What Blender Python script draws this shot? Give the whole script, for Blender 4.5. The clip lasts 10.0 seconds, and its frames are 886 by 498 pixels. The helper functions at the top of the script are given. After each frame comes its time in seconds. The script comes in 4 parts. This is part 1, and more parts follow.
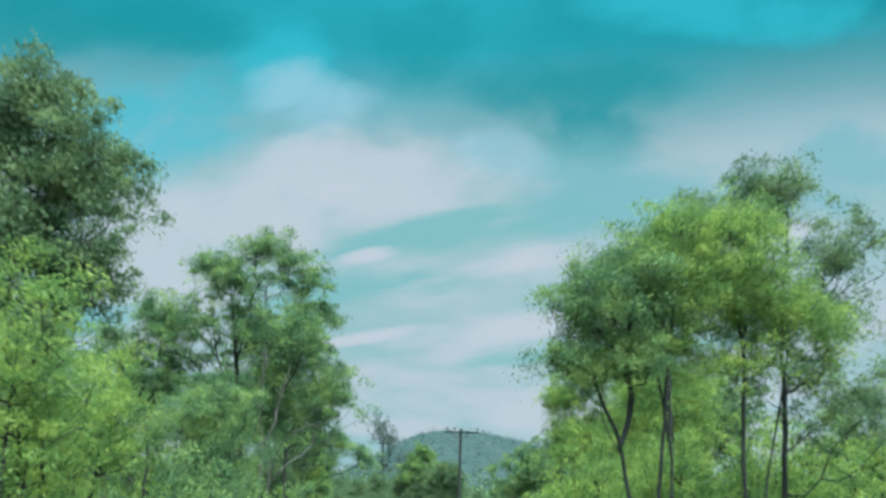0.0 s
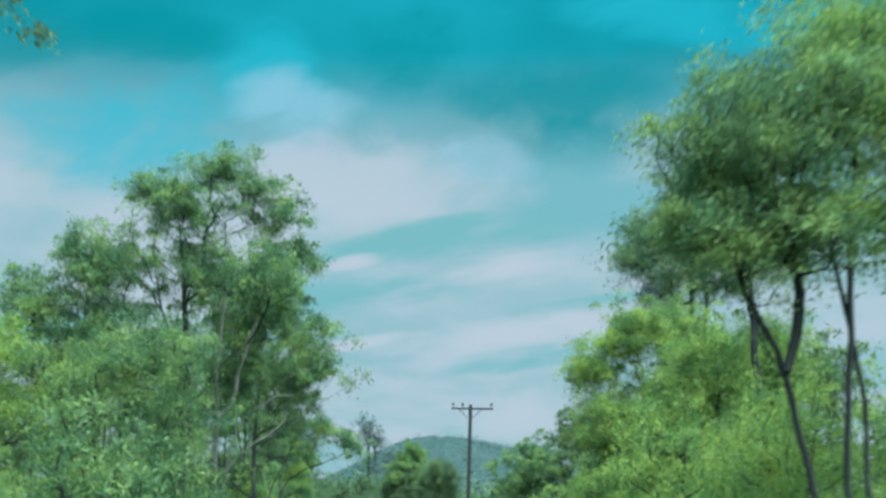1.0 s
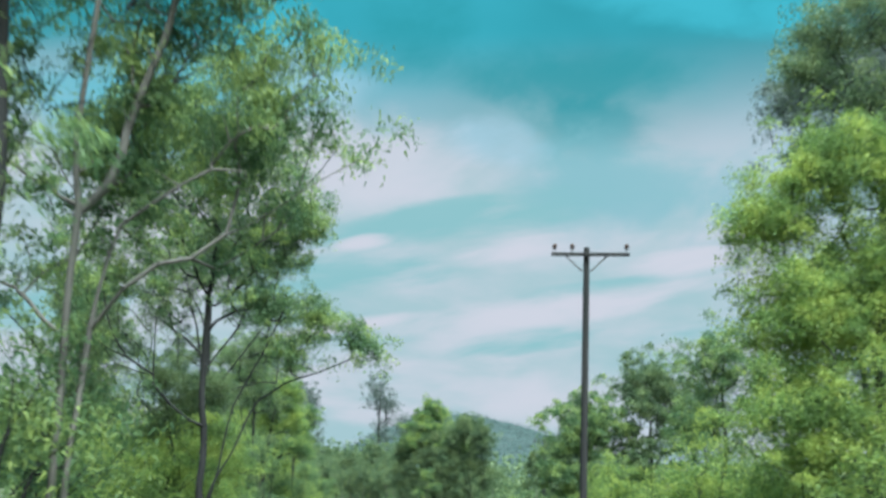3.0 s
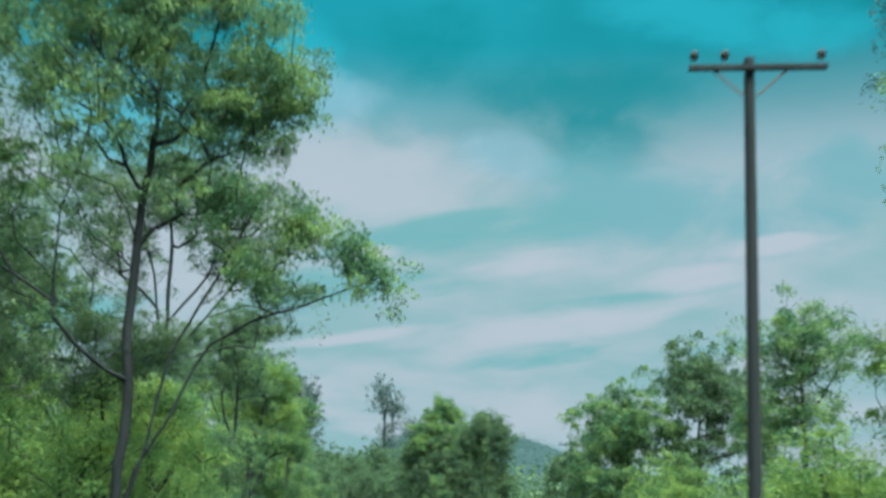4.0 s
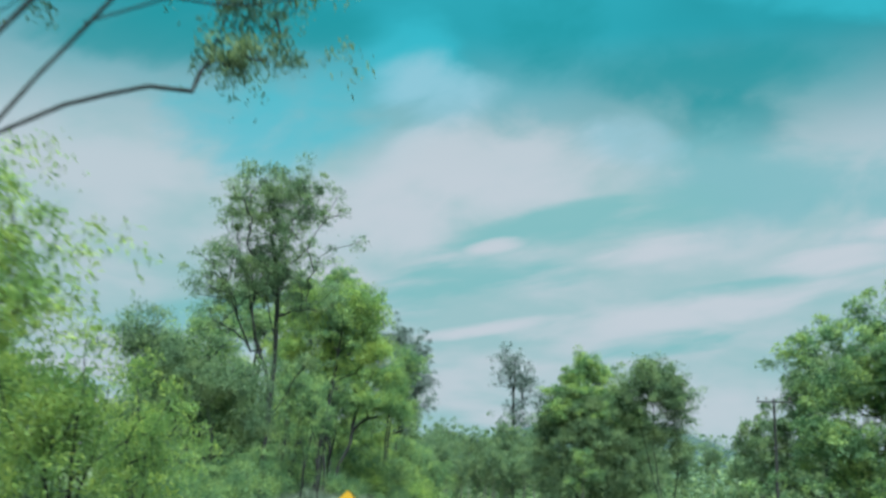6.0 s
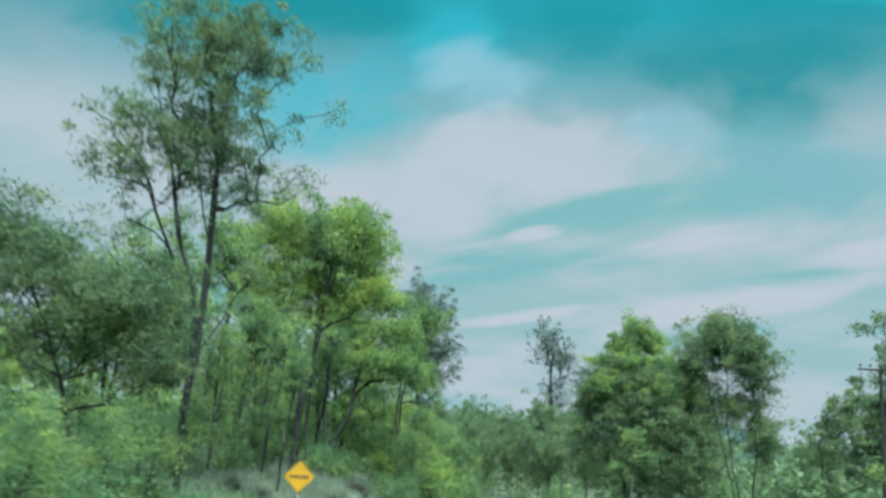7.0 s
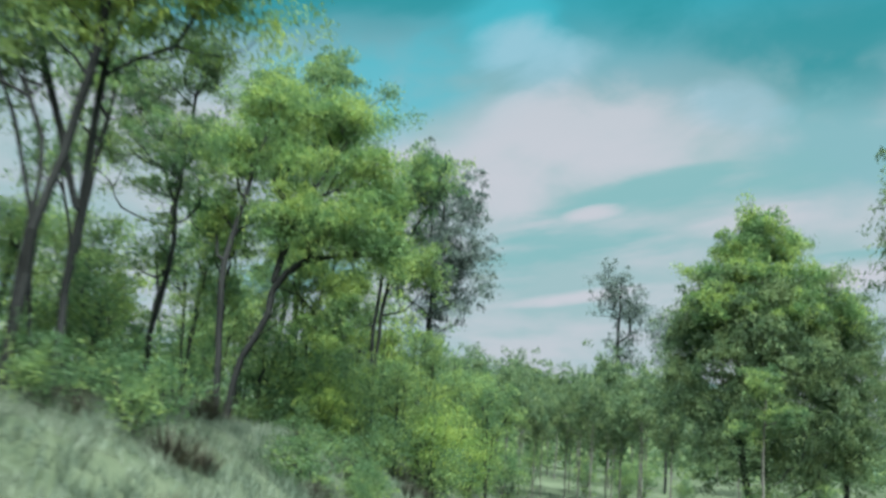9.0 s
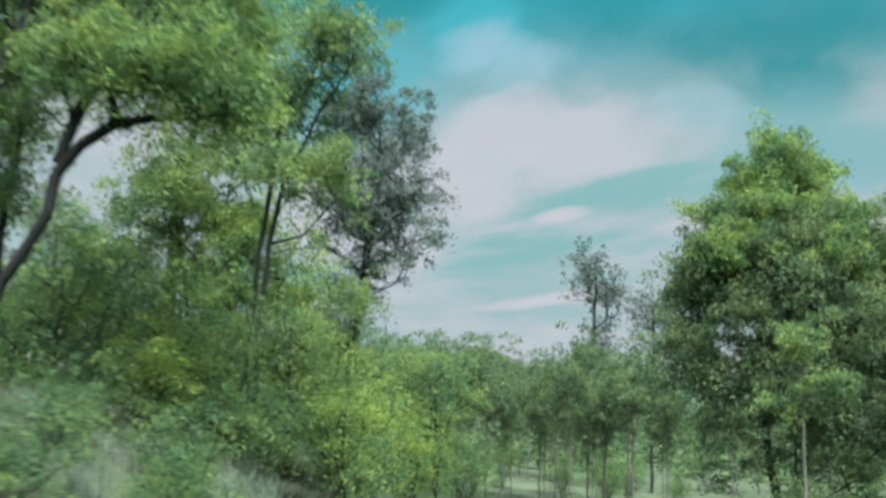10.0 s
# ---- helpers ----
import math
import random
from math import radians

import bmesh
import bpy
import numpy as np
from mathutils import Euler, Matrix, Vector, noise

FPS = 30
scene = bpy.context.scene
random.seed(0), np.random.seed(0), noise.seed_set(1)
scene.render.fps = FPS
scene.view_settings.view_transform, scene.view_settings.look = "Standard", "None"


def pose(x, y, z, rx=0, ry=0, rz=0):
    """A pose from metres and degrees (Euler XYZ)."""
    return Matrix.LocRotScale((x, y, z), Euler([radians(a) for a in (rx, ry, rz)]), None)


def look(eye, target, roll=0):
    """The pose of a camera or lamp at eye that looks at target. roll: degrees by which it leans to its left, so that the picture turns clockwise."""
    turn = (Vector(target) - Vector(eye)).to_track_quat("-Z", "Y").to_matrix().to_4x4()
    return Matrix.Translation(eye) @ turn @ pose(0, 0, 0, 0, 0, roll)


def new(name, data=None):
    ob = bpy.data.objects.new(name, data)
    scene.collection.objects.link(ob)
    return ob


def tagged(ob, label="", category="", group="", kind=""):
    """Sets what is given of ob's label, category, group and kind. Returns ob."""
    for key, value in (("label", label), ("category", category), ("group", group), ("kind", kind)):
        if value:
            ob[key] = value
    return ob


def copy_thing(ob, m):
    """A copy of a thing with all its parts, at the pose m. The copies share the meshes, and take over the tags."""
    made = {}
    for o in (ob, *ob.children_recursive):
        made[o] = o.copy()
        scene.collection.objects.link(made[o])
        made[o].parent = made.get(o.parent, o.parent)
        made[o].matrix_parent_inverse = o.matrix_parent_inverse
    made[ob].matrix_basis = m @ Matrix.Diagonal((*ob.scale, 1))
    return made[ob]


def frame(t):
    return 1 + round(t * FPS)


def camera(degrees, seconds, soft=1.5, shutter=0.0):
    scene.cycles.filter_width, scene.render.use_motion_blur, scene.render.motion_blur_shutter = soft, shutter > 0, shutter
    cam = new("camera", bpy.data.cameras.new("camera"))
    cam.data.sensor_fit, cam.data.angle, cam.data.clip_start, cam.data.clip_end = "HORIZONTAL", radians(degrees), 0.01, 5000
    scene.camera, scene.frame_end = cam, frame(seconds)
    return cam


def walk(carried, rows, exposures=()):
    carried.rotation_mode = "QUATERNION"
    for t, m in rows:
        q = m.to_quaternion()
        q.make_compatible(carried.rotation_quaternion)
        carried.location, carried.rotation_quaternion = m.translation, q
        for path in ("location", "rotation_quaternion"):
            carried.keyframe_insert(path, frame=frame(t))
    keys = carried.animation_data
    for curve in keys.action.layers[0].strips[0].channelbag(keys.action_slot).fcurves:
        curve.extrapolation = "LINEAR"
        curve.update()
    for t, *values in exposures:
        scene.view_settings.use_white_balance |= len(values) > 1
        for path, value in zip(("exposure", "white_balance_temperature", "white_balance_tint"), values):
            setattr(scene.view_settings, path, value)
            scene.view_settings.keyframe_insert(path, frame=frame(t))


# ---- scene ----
cam = camera(48.5, 10.0, soft=3.0, shutter=0.4)
PATH = [
    (0, (0.002, -0.105, 1.604), (0.132, 1.82, 2.131), 0.8),
    (0.5, (-0.069, 6.911, 1.337), (0.077, 8.831, 1.876), 0.5),
    (1, (-0.187, 13.858, 1.041), (-0.025, 15.777, 1.582), 0.4),
    (1.5, (-0.305, 20.71, 0.734), (-0.138, 22.632, 1.264), 0.6),
    (2, (-0.39, 27.46, 0.433), (-0.229, 29.387, 0.944), 1.0),
    (2.5, (-0.423, 34.117, 0.149), (-0.277, 36.049, 0.647), 1.2),
    (4, (-0.184, 53.774, -0.525), (-0.06, 55.699, 0.003), 2.6),
    (4.5, (-0.022, 60.334, -0.68), (0.051, 62.26, -0.149), 3.0),
    (5, (0.154, 66.953, -0.8), (0.16, 68.883, -0.274), 2.9),
    (5.5, (0.323, 73.661, -0.89), (0.254, 75.593, -0.375), 2.5),
    (7, (0.592, 94.433, -1.032), (0.388, 96.366, -0.561), 3.9),
    (7.5, (0.556, 101.533, -1.062), (0.313, 103.466, -0.607), 4.8),
    (8, (0.449, 108.649, -1.097), (0.166, 110.58, -0.66), 5.3),
    (8.5, (0.28, 115.699, -1.147), (-0.03, 117.629, -0.723), 5.1),
    (9, (0.069, 122.571, -1.221), (-0.251, 124.499, -0.798), 4.4),
    (9.5, (-0.149, 129.117, -1.327), (-0.449, 131.047, -0.899), 3.7),
    (10, (-0.326, 135.153, -1.474), (-0.585, 137.087, -1.038), 2.9),
]
EXPOSURES = [
    (0.0, 1.75, 5430, -9), (0.5, 1.69, 5270, -11), (1.1, 1.70, 5150, -12), (1.5, 1.89, 5200, -10), (2.0, 1.83, 5350, -8), (2.5, 1.96, 5800, 5), (4.0, 1.61, 5330, -11), (4.5, 1.98, 6120, 3),
    (5.0, 1.69, 5520, -8), (5.5, 1.75, 5620, -8), (7.0, 1.70, 5500, -8), (7.5, 1.80, 5780, -2), (8.0, 1.83, 5850, 0), (8.5, 1.70, 5750, -2), (9.0, 1.74, 5850, -1), (9.3, 1.72, 5800, -2), (9.5, 1.92, 6050, 6), (10.0, 1.73, 5950, 0),
]
walk(cam, [(t, look(eye, target, roll)) for t, eye, target, roll in PATH], EXPOSURES)

# ---- sky and sun ----
SUN_ELEVATION, SUN_TURN = radians(58), radians(162)


def node(tree, kind, **values):
    made = tree.nodes.new(kind)
    for key, value in values.items():
        if key.startswith("i_"):
            made.inputs[int(key[2:])].default_value = value
    return made


def mathnode(tree, operation, a, b=None):
    made = tree.nodes.new("ShaderNodeMath")
    made.operation = operation
    for slot, value in ((0, a), (1, b)):
        if value is None:
            continue
        if isinstance(value, (int, float)):
            made.inputs[slot].default_value = value
        else:
            tree.links.new(value, made.inputs[slot])
    return made.outputs[0]


def mixed(tree, factor, a, b):
    made = tree.nodes.new("ShaderNodeMix")
    made.data_type = "RGBA"
    for slot, value in ((0, factor), (6, a), (7, b)):
        if isinstance(value, (int, float)):
            made.inputs[slot].default_value = value
        elif isinstance(value, tuple):
            made.inputs[slot].default_value = (*value, 1)
        else:
            tree.links.new(value, made.inputs[slot])
    return made.outputs[2]


def stepped(tree, value, low, high):
    made = tree.nodes.new("ShaderNodeMapRange")
    made.interpolation_type = "SMOOTHSTEP"
    made.inputs[1].default_value, made.inputs[2].default_value = low, high
    tree.links.new(value, made.inputs[0])
    return made.outputs[0]


def noised(tree, vector, scale, detail=4.0, rough=0.5, warp=0.0):
    made = tree.nodes.new("ShaderNodeTexNoise")
    made.inputs["Scale"].default_value, made.inputs["Detail"].default_value = scale, detail
    made.inputs["Roughness"].default_value, made.inputs["Distortion"].default_value = rough, warp
    if vector is not None:
        tree.links.new(vector, made.inputs["Vector"])
    return made.outputs[0]


def build_sky():
    world = bpy.data.worlds.new("sky")
    scene.world = world
    world.use_nodes = True
    tree = world.node_tree
    background = tree.nodes["Background"]
    sky = tree.nodes.new("ShaderNodeTexSky")
    sky.sky_type, sky.sun_disc = "NISHITA", False
    sky.sun_elevation, sky.sun_rotation = SUN_ELEVATION, SUN_TURN
    way = tree.nodes.new("ShaderNodeTexCoord").outputs["Generated"]
    split = tree.nodes.new("ShaderNodeSeparateXYZ")
    tree.links.new(way, split.inputs[0])
    x, y, z = split.outputs
    # cloud layers lie in a plane overhead, so they flatten into streaks towards the horizon
    lift = mathnode(tree, "ADD", mathnode(tree, "MAXIMUM", z, 0.0), 0.16)
    flat = tree.nodes.new("ShaderNodeCombineXYZ")
    tree.links.new(mathnode(tree, "DIVIDE", x, lift), flat.inputs[0])
    tree.links.new(mathnode(tree, "DIVIDE", y, lift), flat.inputs[1])
    broad = stepped(tree, noised(tree, flat.outputs[0], 1.2, 4, 0.5, 0.2), 0.36, 0.66)
    fine = stepped(tree, noised(tree, flat.outputs[0], 1.9, 5, 0.5, 0.15), 0.36, 0.64)
    teal = mixed(tree, broad, (0.7, 4.3, 4.8), (1.1, 6.0, 6.9))
    upper = mixed(tree, 0.9, sky.outputs[0], teal)
    low = mixed(tree, fine, (5.6, 7.2, 7.3), (8.2, 8.0, 8.4))
    whole = mixed(tree, stepped(tree, z, 0.30, 0.46), low, upper)
    # cloud masses ahead, in the tangents of bearing and height; the streaks rise a little to the right
    ahead = mathnode(tree, "MAXIMUM", y, 0.05)
    u, v = mathnode(tree, "DIVIDE", x, ahead), mathnode(tree, "DIVIDE", z, ahead)
    level = mathnode(tree, "SUBTRACT", v, mathnode(tree, "MULTIPLY", u, 0.19))

    def raggedness(scale, squash, amount):
        plane = tree.nodes.new("ShaderNodeCombineXYZ")
        tree.links.new(u, plane.inputs[0])
        tree.links.new(mathnode(tree, "MULTIPLY", level, squash), plane.inputs[1])
        return mathnode(tree, "MULTIPLY", mathnode(tree, "SUBTRACT", noised(tree, plane.outputs[0], scale, 6, 0.55, 0.3), 0.5), amount)

    billows, streaks = raggedness(7.0, 1.5, 3.0), raggedness(6.0, 4.5, 3.6)

    def mass(u0, v0, wide, tall, ragged, lean):
        height = level if lean else v
        du = mathnode(tree, "DIVIDE", mathnode(tree, "SUBTRACT", u, u0), wide * 1.15)
        dv = mathnode(tree, "DIVIDE", mathnode(tree, "SUBTRACT", height, v0 - (0.19 * u0 if lean else 0)), tall * 1.15)
        far = mathnode(tree, "ADD", mathnode(tree, "MULTIPLY", du, du), mathnode(tree, "MULTIPLY", dv, dv))
        return stepped(tree, mathnode(tree, "ADD", mathnode(tree, "SUBTRACT", 1.0, far), ragged), -0.1, 1.1)

    WHITE, LAVENDER, MIST, GAP, DEEP, CYAN = (8.9, 8.25, 8.7), (5.9, 8.0, 9.1), (3.7, 6.6, 7.0), (3.9, 6.8, 6.8), (0.72, 4.1, 4.5), (1.45, 6.9, 8.1)
    for colour, amount, lean, masses in (
        (CYAN, 0.7, False, ((-0.10, 0.473, 0.07, 0.064), (0.40, 0.575, 0.20, 0.04), (-0.25, 0.40, 0.14, 0.07))),
        (DEEP, 0.75, False, ((0.02, 0.52, 0.085, 0.05), (0.20, 0.468, 0.17, 0.04), (0.25, 0.407, 0.09, 0.037), (-0.24, 0.515, 0.10, 0.035), (-0.42, 0.50, 0.12, 0.04))),
        (MIST, 0.8, False, ((0.30, 0.345, 0.17, 0.07), (0.52, 0.38, 0.10, 0.06))),
        (LAVENDER, 0.75, False, ((-0.085, 0.435, 0.07, 0.05), (0.12, 0.385, 0.06, 0.03))),
        (WHITE, 0.85, False, ((-0.02, 0.352, 0.16, 0.062), (-0.11, 0.29, 0.065, 0.045), (-0.24, 0.256, 0.10, 0.071), (0.20, 0.11, 0.12, 0.04))),
        (GAP, 0.9, True, ((0.13, 0.303, 0.20, 0.022), (-0.035, 0.219, 0.11, 0.03), (0.15, 0.165, 0.08, 0.014), (-0.30, 0.19, 0.10, 0.02), (0.40, 0.20, 0.10, 0.02), (0.26, 0.232, 0.12, 0.008))),
        (WHITE, 1.0, True, ((0.167, 0.267, 0.08, 0.013), (0.33, 0.258, 0.06, 0.017), (0.18, 0.200, 0.16, 0.02), (-0.03, 0.175, 0.075, 0.008), (-0.01, 0.264, 0.03, 0.008), (0.42, 0.30, 0.07, 0.012))),
    ):
        for u0, v0, wide, tall in masses:
            whole = mixed(tree, mathnode(tree, "MULTIPLY", mass(u0, v0, wide, tall, streaks if lean else billows, lean), amount), whole, colour)
    # thin overcast, brightest overhead; raised further there, out of view, to fill shade
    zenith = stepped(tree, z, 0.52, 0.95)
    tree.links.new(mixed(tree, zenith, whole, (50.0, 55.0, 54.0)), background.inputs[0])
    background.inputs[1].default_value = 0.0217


def build_sun():
    lamp = bpy.data.lights.new("sun", "SUN")
    lamp.energy, lamp.angle, lamp.color = 4.4, radians(26), (1.0, 0.96, 0.88)
    ob = new("sun", lamp)
    ob.matrix_world = look((60 * math.sin(SUN_TURN), 60 * math.cos(SUN_TURN), 60 * math.tan(SUN_ELEVATION)), (0, 0, 0))


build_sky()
build_sun()


# ---- materials ----
def material(name, rough=0.8):
    m = bpy.data.materials.new(name)
    m.use_nodes = True
    shader = m.node_tree.nodes["Principled BSDF"]
    shader.inputs["Roughness"].default_value = rough
    return m, m.node_tree, shader


def leaf_material(name, dark, mid, light, through_light=0.35):
    m, tree, shader = material(name, 0.6)
    shader.inputs["Specular IOR Level"].default_value = 0.25
    geometry = tree.nodes.new("ShaderNodeNewGeometry")
    ramp = tree.nodes.new("ShaderNodeValToRGB")
    ramp.color_ramp.elements[0].color, ramp.color_ramp.elements[1].color = (*dark, 1), (*light, 1)
    ramp.color_ramp.elements.new(0.5).color = (*mid, 1)
    where = tree.nodes.new("ShaderNodeTexCoord").outputs["Object"]
    patch = noised(tree, where, 0.75, 3)
    mix = mathnode(tree, "ADD", mathnode(tree, "MULTIPLY", geometry.outputs["Random Per Island"], 0.40), mathnode(tree, "MULTIPLY", stepped(tree, patch, 0.40, 0.60), 0.60))
    tree.links.new(mix, ramp.inputs[0])
    tree.links.new(ramp.outputs[0], shader.inputs["Base Color"])
    glow = tree.nodes.new("ShaderNodeBsdfTranslucent")
    tree.links.new(ramp.outputs[0], glow.inputs[0])
    both = tree.nodes.new("ShaderNodeMixShader")
    both.inputs[0].default_value = through_light
    tree.links.new(shader.outputs[0], both.inputs[1])
    tree.links.new(glow.outputs[0], both.inputs[2])
    tree.links.new(both.outputs[0], tree.nodes["Material Output"].inputs[0])
    return m


def rough_material(name, dark, light, scale, rough=0.9, bump=0.3, stretch=(1, 1, 1), fine=9.0):
    m, tree, shader = material(name, rough)
    shader.inputs["Specular IOR Level"].default_value = 0.15 if rough > 0.7 else 0.5
    where = tree.nodes.new("ShaderNodeTexCoord").outputs["Object"]
    mapping = tree.nodes.new("ShaderNodeMapping")
    mapping.inputs["Scale"].default_value = stretch
    tree.links.new(where, mapping.inputs[0])
    broad = stepped(tree, noised(tree, mapping.outputs[0], scale, 4), 0.32, 0.68)
    grain = noised(tree, mapping.outputs[0], scale * fine, 5, 0.6)
    blend = mathnode(tree, "ADD", mathnode(tree, "MULTIPLY", broad, 0.55), mathnode(tree, "MULTIPLY", grain, 0.45))
    tree.links.new(mixed(tree, blend, dark, light), shader.inputs["Base Color"])
    relief = tree.nodes.new("ShaderNodeBump")
    relief.inputs["Strength"].default_value = bump
    relief.inputs["Distance"].default_value = 0.05
    tree.links.new(grain, relief.inputs["Height"])
    tree.links.new(relief.outputs[0], shader.inputs["Normal"])
    return m


LIME = leaf_material("lime_leaf", (0.082, 0.146, 0.050), (0.166, 0.248, 0.064), (0.312, 0.374, 0.082), 0.56)
GREEN = leaf_material("green_leaf", (0.056, 0.108, 0.056), (0.112, 0.182, 0.074), (0.245, 0.315, 0.092), 0.55)
FRESH = leaf_material("fresh_leaf", (0.064, 0.124, 0.054), (0.132, 0.212, 0.070), (0.275, 0.345, 0.090), 0.55)
OLIVE = leaf_material("olive_leaf", (0.050, 0.086, 0.046), (0.090, 0.138, 0.066), (0.165, 0.212, 0.084), 0.50)
GREY = leaf_material("grey_leaf", (0.050, 0.071, 0.062), (0.082, 0.109, 0.096), (0.130, 0.162, 0.142), 0.4)
DRY = leaf_material("dry_grass", (0.064, 0.092, 0.064), (0.116, 0.146, 0.106), (0.185, 0.214, 0.160), 0.3)
# blue of distance haze and the canopy's own shade are put into these colours
RIDGE = leaf_material("hazed_ridge_leaf", (0.013, 0.027, 0.026), (0.017, 0.033, 0.031), (0.023, 0.041, 0.037), 0.10)
TUSSOCK = leaf_material("old_grass", (0.022, 0.022, 0.016), (0.046, 0.044, 0.030), (0.085, 0.078, 0.052), 0.2)
DARK_BARK = rough_material("dark_bark", (0.009, 0.010, 0.010), (0.027, 0.028, 0.028), 3.0, 0.95, 0.6, (1, 1, 0.2))
PALE_BARK = rough_material("pale_bark", (0.055, 0.053, 0.048), (0.150, 0.145, 0.130), 1.2, 0.8, 0.3, (1, 1, 0.25))
EARTH = rough_material("earth_and_grass", (0.026, 0.038, 0.018), (0.085, 0.100, 0.064), 0.55, 0.95, 0.8, fine=9)
ASPHALT = rough_material("asphalt", (0.042, 0.042, 0.044), (0.075, 0.074, 0.072), 0.8, 0.85, 0.35, fine=60)
WEATHERED = rough_material("weathered_timber", (0.012, 0.013, 0.014), (0.034, 0.034, 0.033), 2.0, 0.9, 0.4, (1, 1, 0.08))
DULL_STEEL = rough_material("dull_strap_steel", (0.025, 0.026, 0.028), (0.050, 0.050, 0.052), 5.0, 0.7, 0.05)
STEEL = rough_material("galvanised_steel", (0.10, 0.105, 0.11), (0.18, 0.185, 0.19), 6.0, 0.5, 0.05)
YELLOW = rough_material("yellow_sign_sheeting", (0.30, 0.165, 0.005), (0.37, 0.21, 0.010), 3.0, 0.45, 0.02)
BLACK = rough_material("black_sign_print", (0.015, 0.015, 0.015), (0.030, 0.030, 0.030), 5.0, 0.5, 0.02)
GLAZE = rough_material("brown_glazed_porcelain", (0.030, 0.021, 0.018), (0.055, 0.038, 0.032), 8.0, 0.72, 0.02)


# ---- mesh helpers ----
def mesh_of(name, co, faces, mat, smooth=False):
    """A mesh from a vertex array and an array of quads."""
    me = bpy.data.meshes.new(name)
    co, faces = np.asarray(co, np.float32), np.asarray(faces, np.int32)
    n = faces.shape[1]
    me.vertices.add(len(co))
    me.vertices.foreach_set("co", co.ravel())
    me.loops.add(faces.size)
    me.loops.foreach_set("vertex_index", faces.ravel())
    me.polygons.add(len(faces))
    me.polygons.foreach_set("loop_start", np.arange(0, faces.size, n, dtype=np.int32))
    me.polygons.foreach_set("use_smooth", np.full(len(faces), smooth))
    me.update(calc_edges=True)
    me.materials.append(mat)
    return me


def part(name, bm, mat, parent, label=""):
    me = bpy.data.meshes.new(name)
    bm.to_mesh(me)
    bm.free()
    me.materials.append(mat)
    ob = new(name, me)
    ob.parent = parent
    return tagged(ob, label)


def unit(v):
    return v / np.maximum(np.linalg.norm(v, axis=-1, keepdims=True), 1e-9)


# ---- ground ----
PROFILE_Y = (-400, 0, 21, 34, 54, 74, 94, 115, 135, 200, 260, 420)
PROFILE_Z = (9, 0, -0.87, -1.45, -2.10, -2.48, -2.64, -2.78, -3.05, -3.9, -1.0, 2.0)


def smooth(v, low, high):
    u = np.clip((np.asarray(v, float) - low) / (high - low), 0, 1)
    return u * u * (3 - 2 * u)


def road_x(y):
    """The middle of the road, which bends to the right past the straight."""
    return 1.7 + 0.006 * np.clip(np.asarray(y, float) - 165, 0, None) ** 2


def road_z(y):
    y = np.asarray(y, float)
    return sum(np.interp(y + d, PROFILE_Y, PROFILE_Z) for d in (-6, -2, 2, 6)) / 4


def ground_z(x, y):
    x, y = np.asarray(x, float), np.asarray(y, float)
    z = road_z(y)
    cut = smooth(y, 110, 142) * (1 - smooth(y, 168, 198))
    z = z + (0.5 + 1.9 * cut) * np.clip((-4.6 - x) / 4.4, 0, 1) + 1.0 * cut * smooth(-x, 9, 17)
    off = np.abs(x - road_x(y))
    z = z - 0.35 * smooth(off, 4.2, 6.0) * smooth(x, 0, 5) - 0.06
    lumps = 0.22 * np.sin(0.9 * x + 0.31 * y) * np.sin(0.7 * y - 0.4 * x) + 0.10 * np.sin(2.3 * x + 1.1) * np.sin(1.9 * y)
    z = z + lumps * smooth(off, 5.0, 9.0)
    # the wooded ridge beyond the end of the road
    ridge = 95 * np.exp(-(((x - 95) / np.where(x < 95, 140, 245)) ** 2)) * np.exp(-(((y - 1250) / 260) ** 2))
    ridge = ridge + 60 * np.exp(-(((x + 700) / 500) ** 2)) * np.exp(-(((y - 1500) / 300) ** 2))
    return z + ridge


def axis_steps(near, middle, far):
    a = np.arange(0, near[0], near[1])
    b = np.arange(near[0], middle[0], middle[1])
    c = np.geomspace(middle[0], far, 22)
    return np.r_[a, b, c]


def build_ground():
    right = axis_steps((24, 0.8), (90, 5), 3000)
    xs = np.r_[-right[:0:-1], right]
    ahead = np.r_[np.arange(-60, 90, 3.0), np.arange(90, 205, 0.9), np.arange(205, 420, 6.0), np.geomspace(420, 4000, 40)]
    ys = np.r_[-np.geomspace(60, 3000, 14)[:0:-1], ahead]
    gx, gy = np.meshgrid(xs, ys)
    gz = ground_z(gx, gy)
    co = np.stack([gx, gy, gz], -1).reshape(-1, 3)
    w = len(xs)
    k = (np.arange(len(ys) - 1)[:, None] * w + np.arange(w - 1)).ravel()
    ob = new("ground", mesh_of("ground", co, np.stack([k, k + 1, k + w + 1, k + w], -1), EARTH, True))
    tagged(ob, "green and straw coloured grassy ground rising into a roadside bank", "ground", kind="structure")
    ys = np.arange(-60, 230, 1.5)
    rows = []
    for side in (-3.5, -3.42, 3.42, 3.5):
        rows.append(np.stack([road_x(ys) + side, ys, road_z(ys) + (0.03 if abs(side) < 3.45 else -0.12)], -1))
    co = np.concatenate(rows)
    n = len(ys)
    k = np.arange(n - 1)
    faces = np.concatenate([np.stack([k + a * n, k + (a + 1) * n, k + (a + 1) * n + 1, k + a * n + 1], -1) for a in range(3)])
    tagged(new("road", mesh_of("road", co, faces, ASPHALT)), "grey two lane asphalt road through the bush", "road", kind="structure")


build_ground()


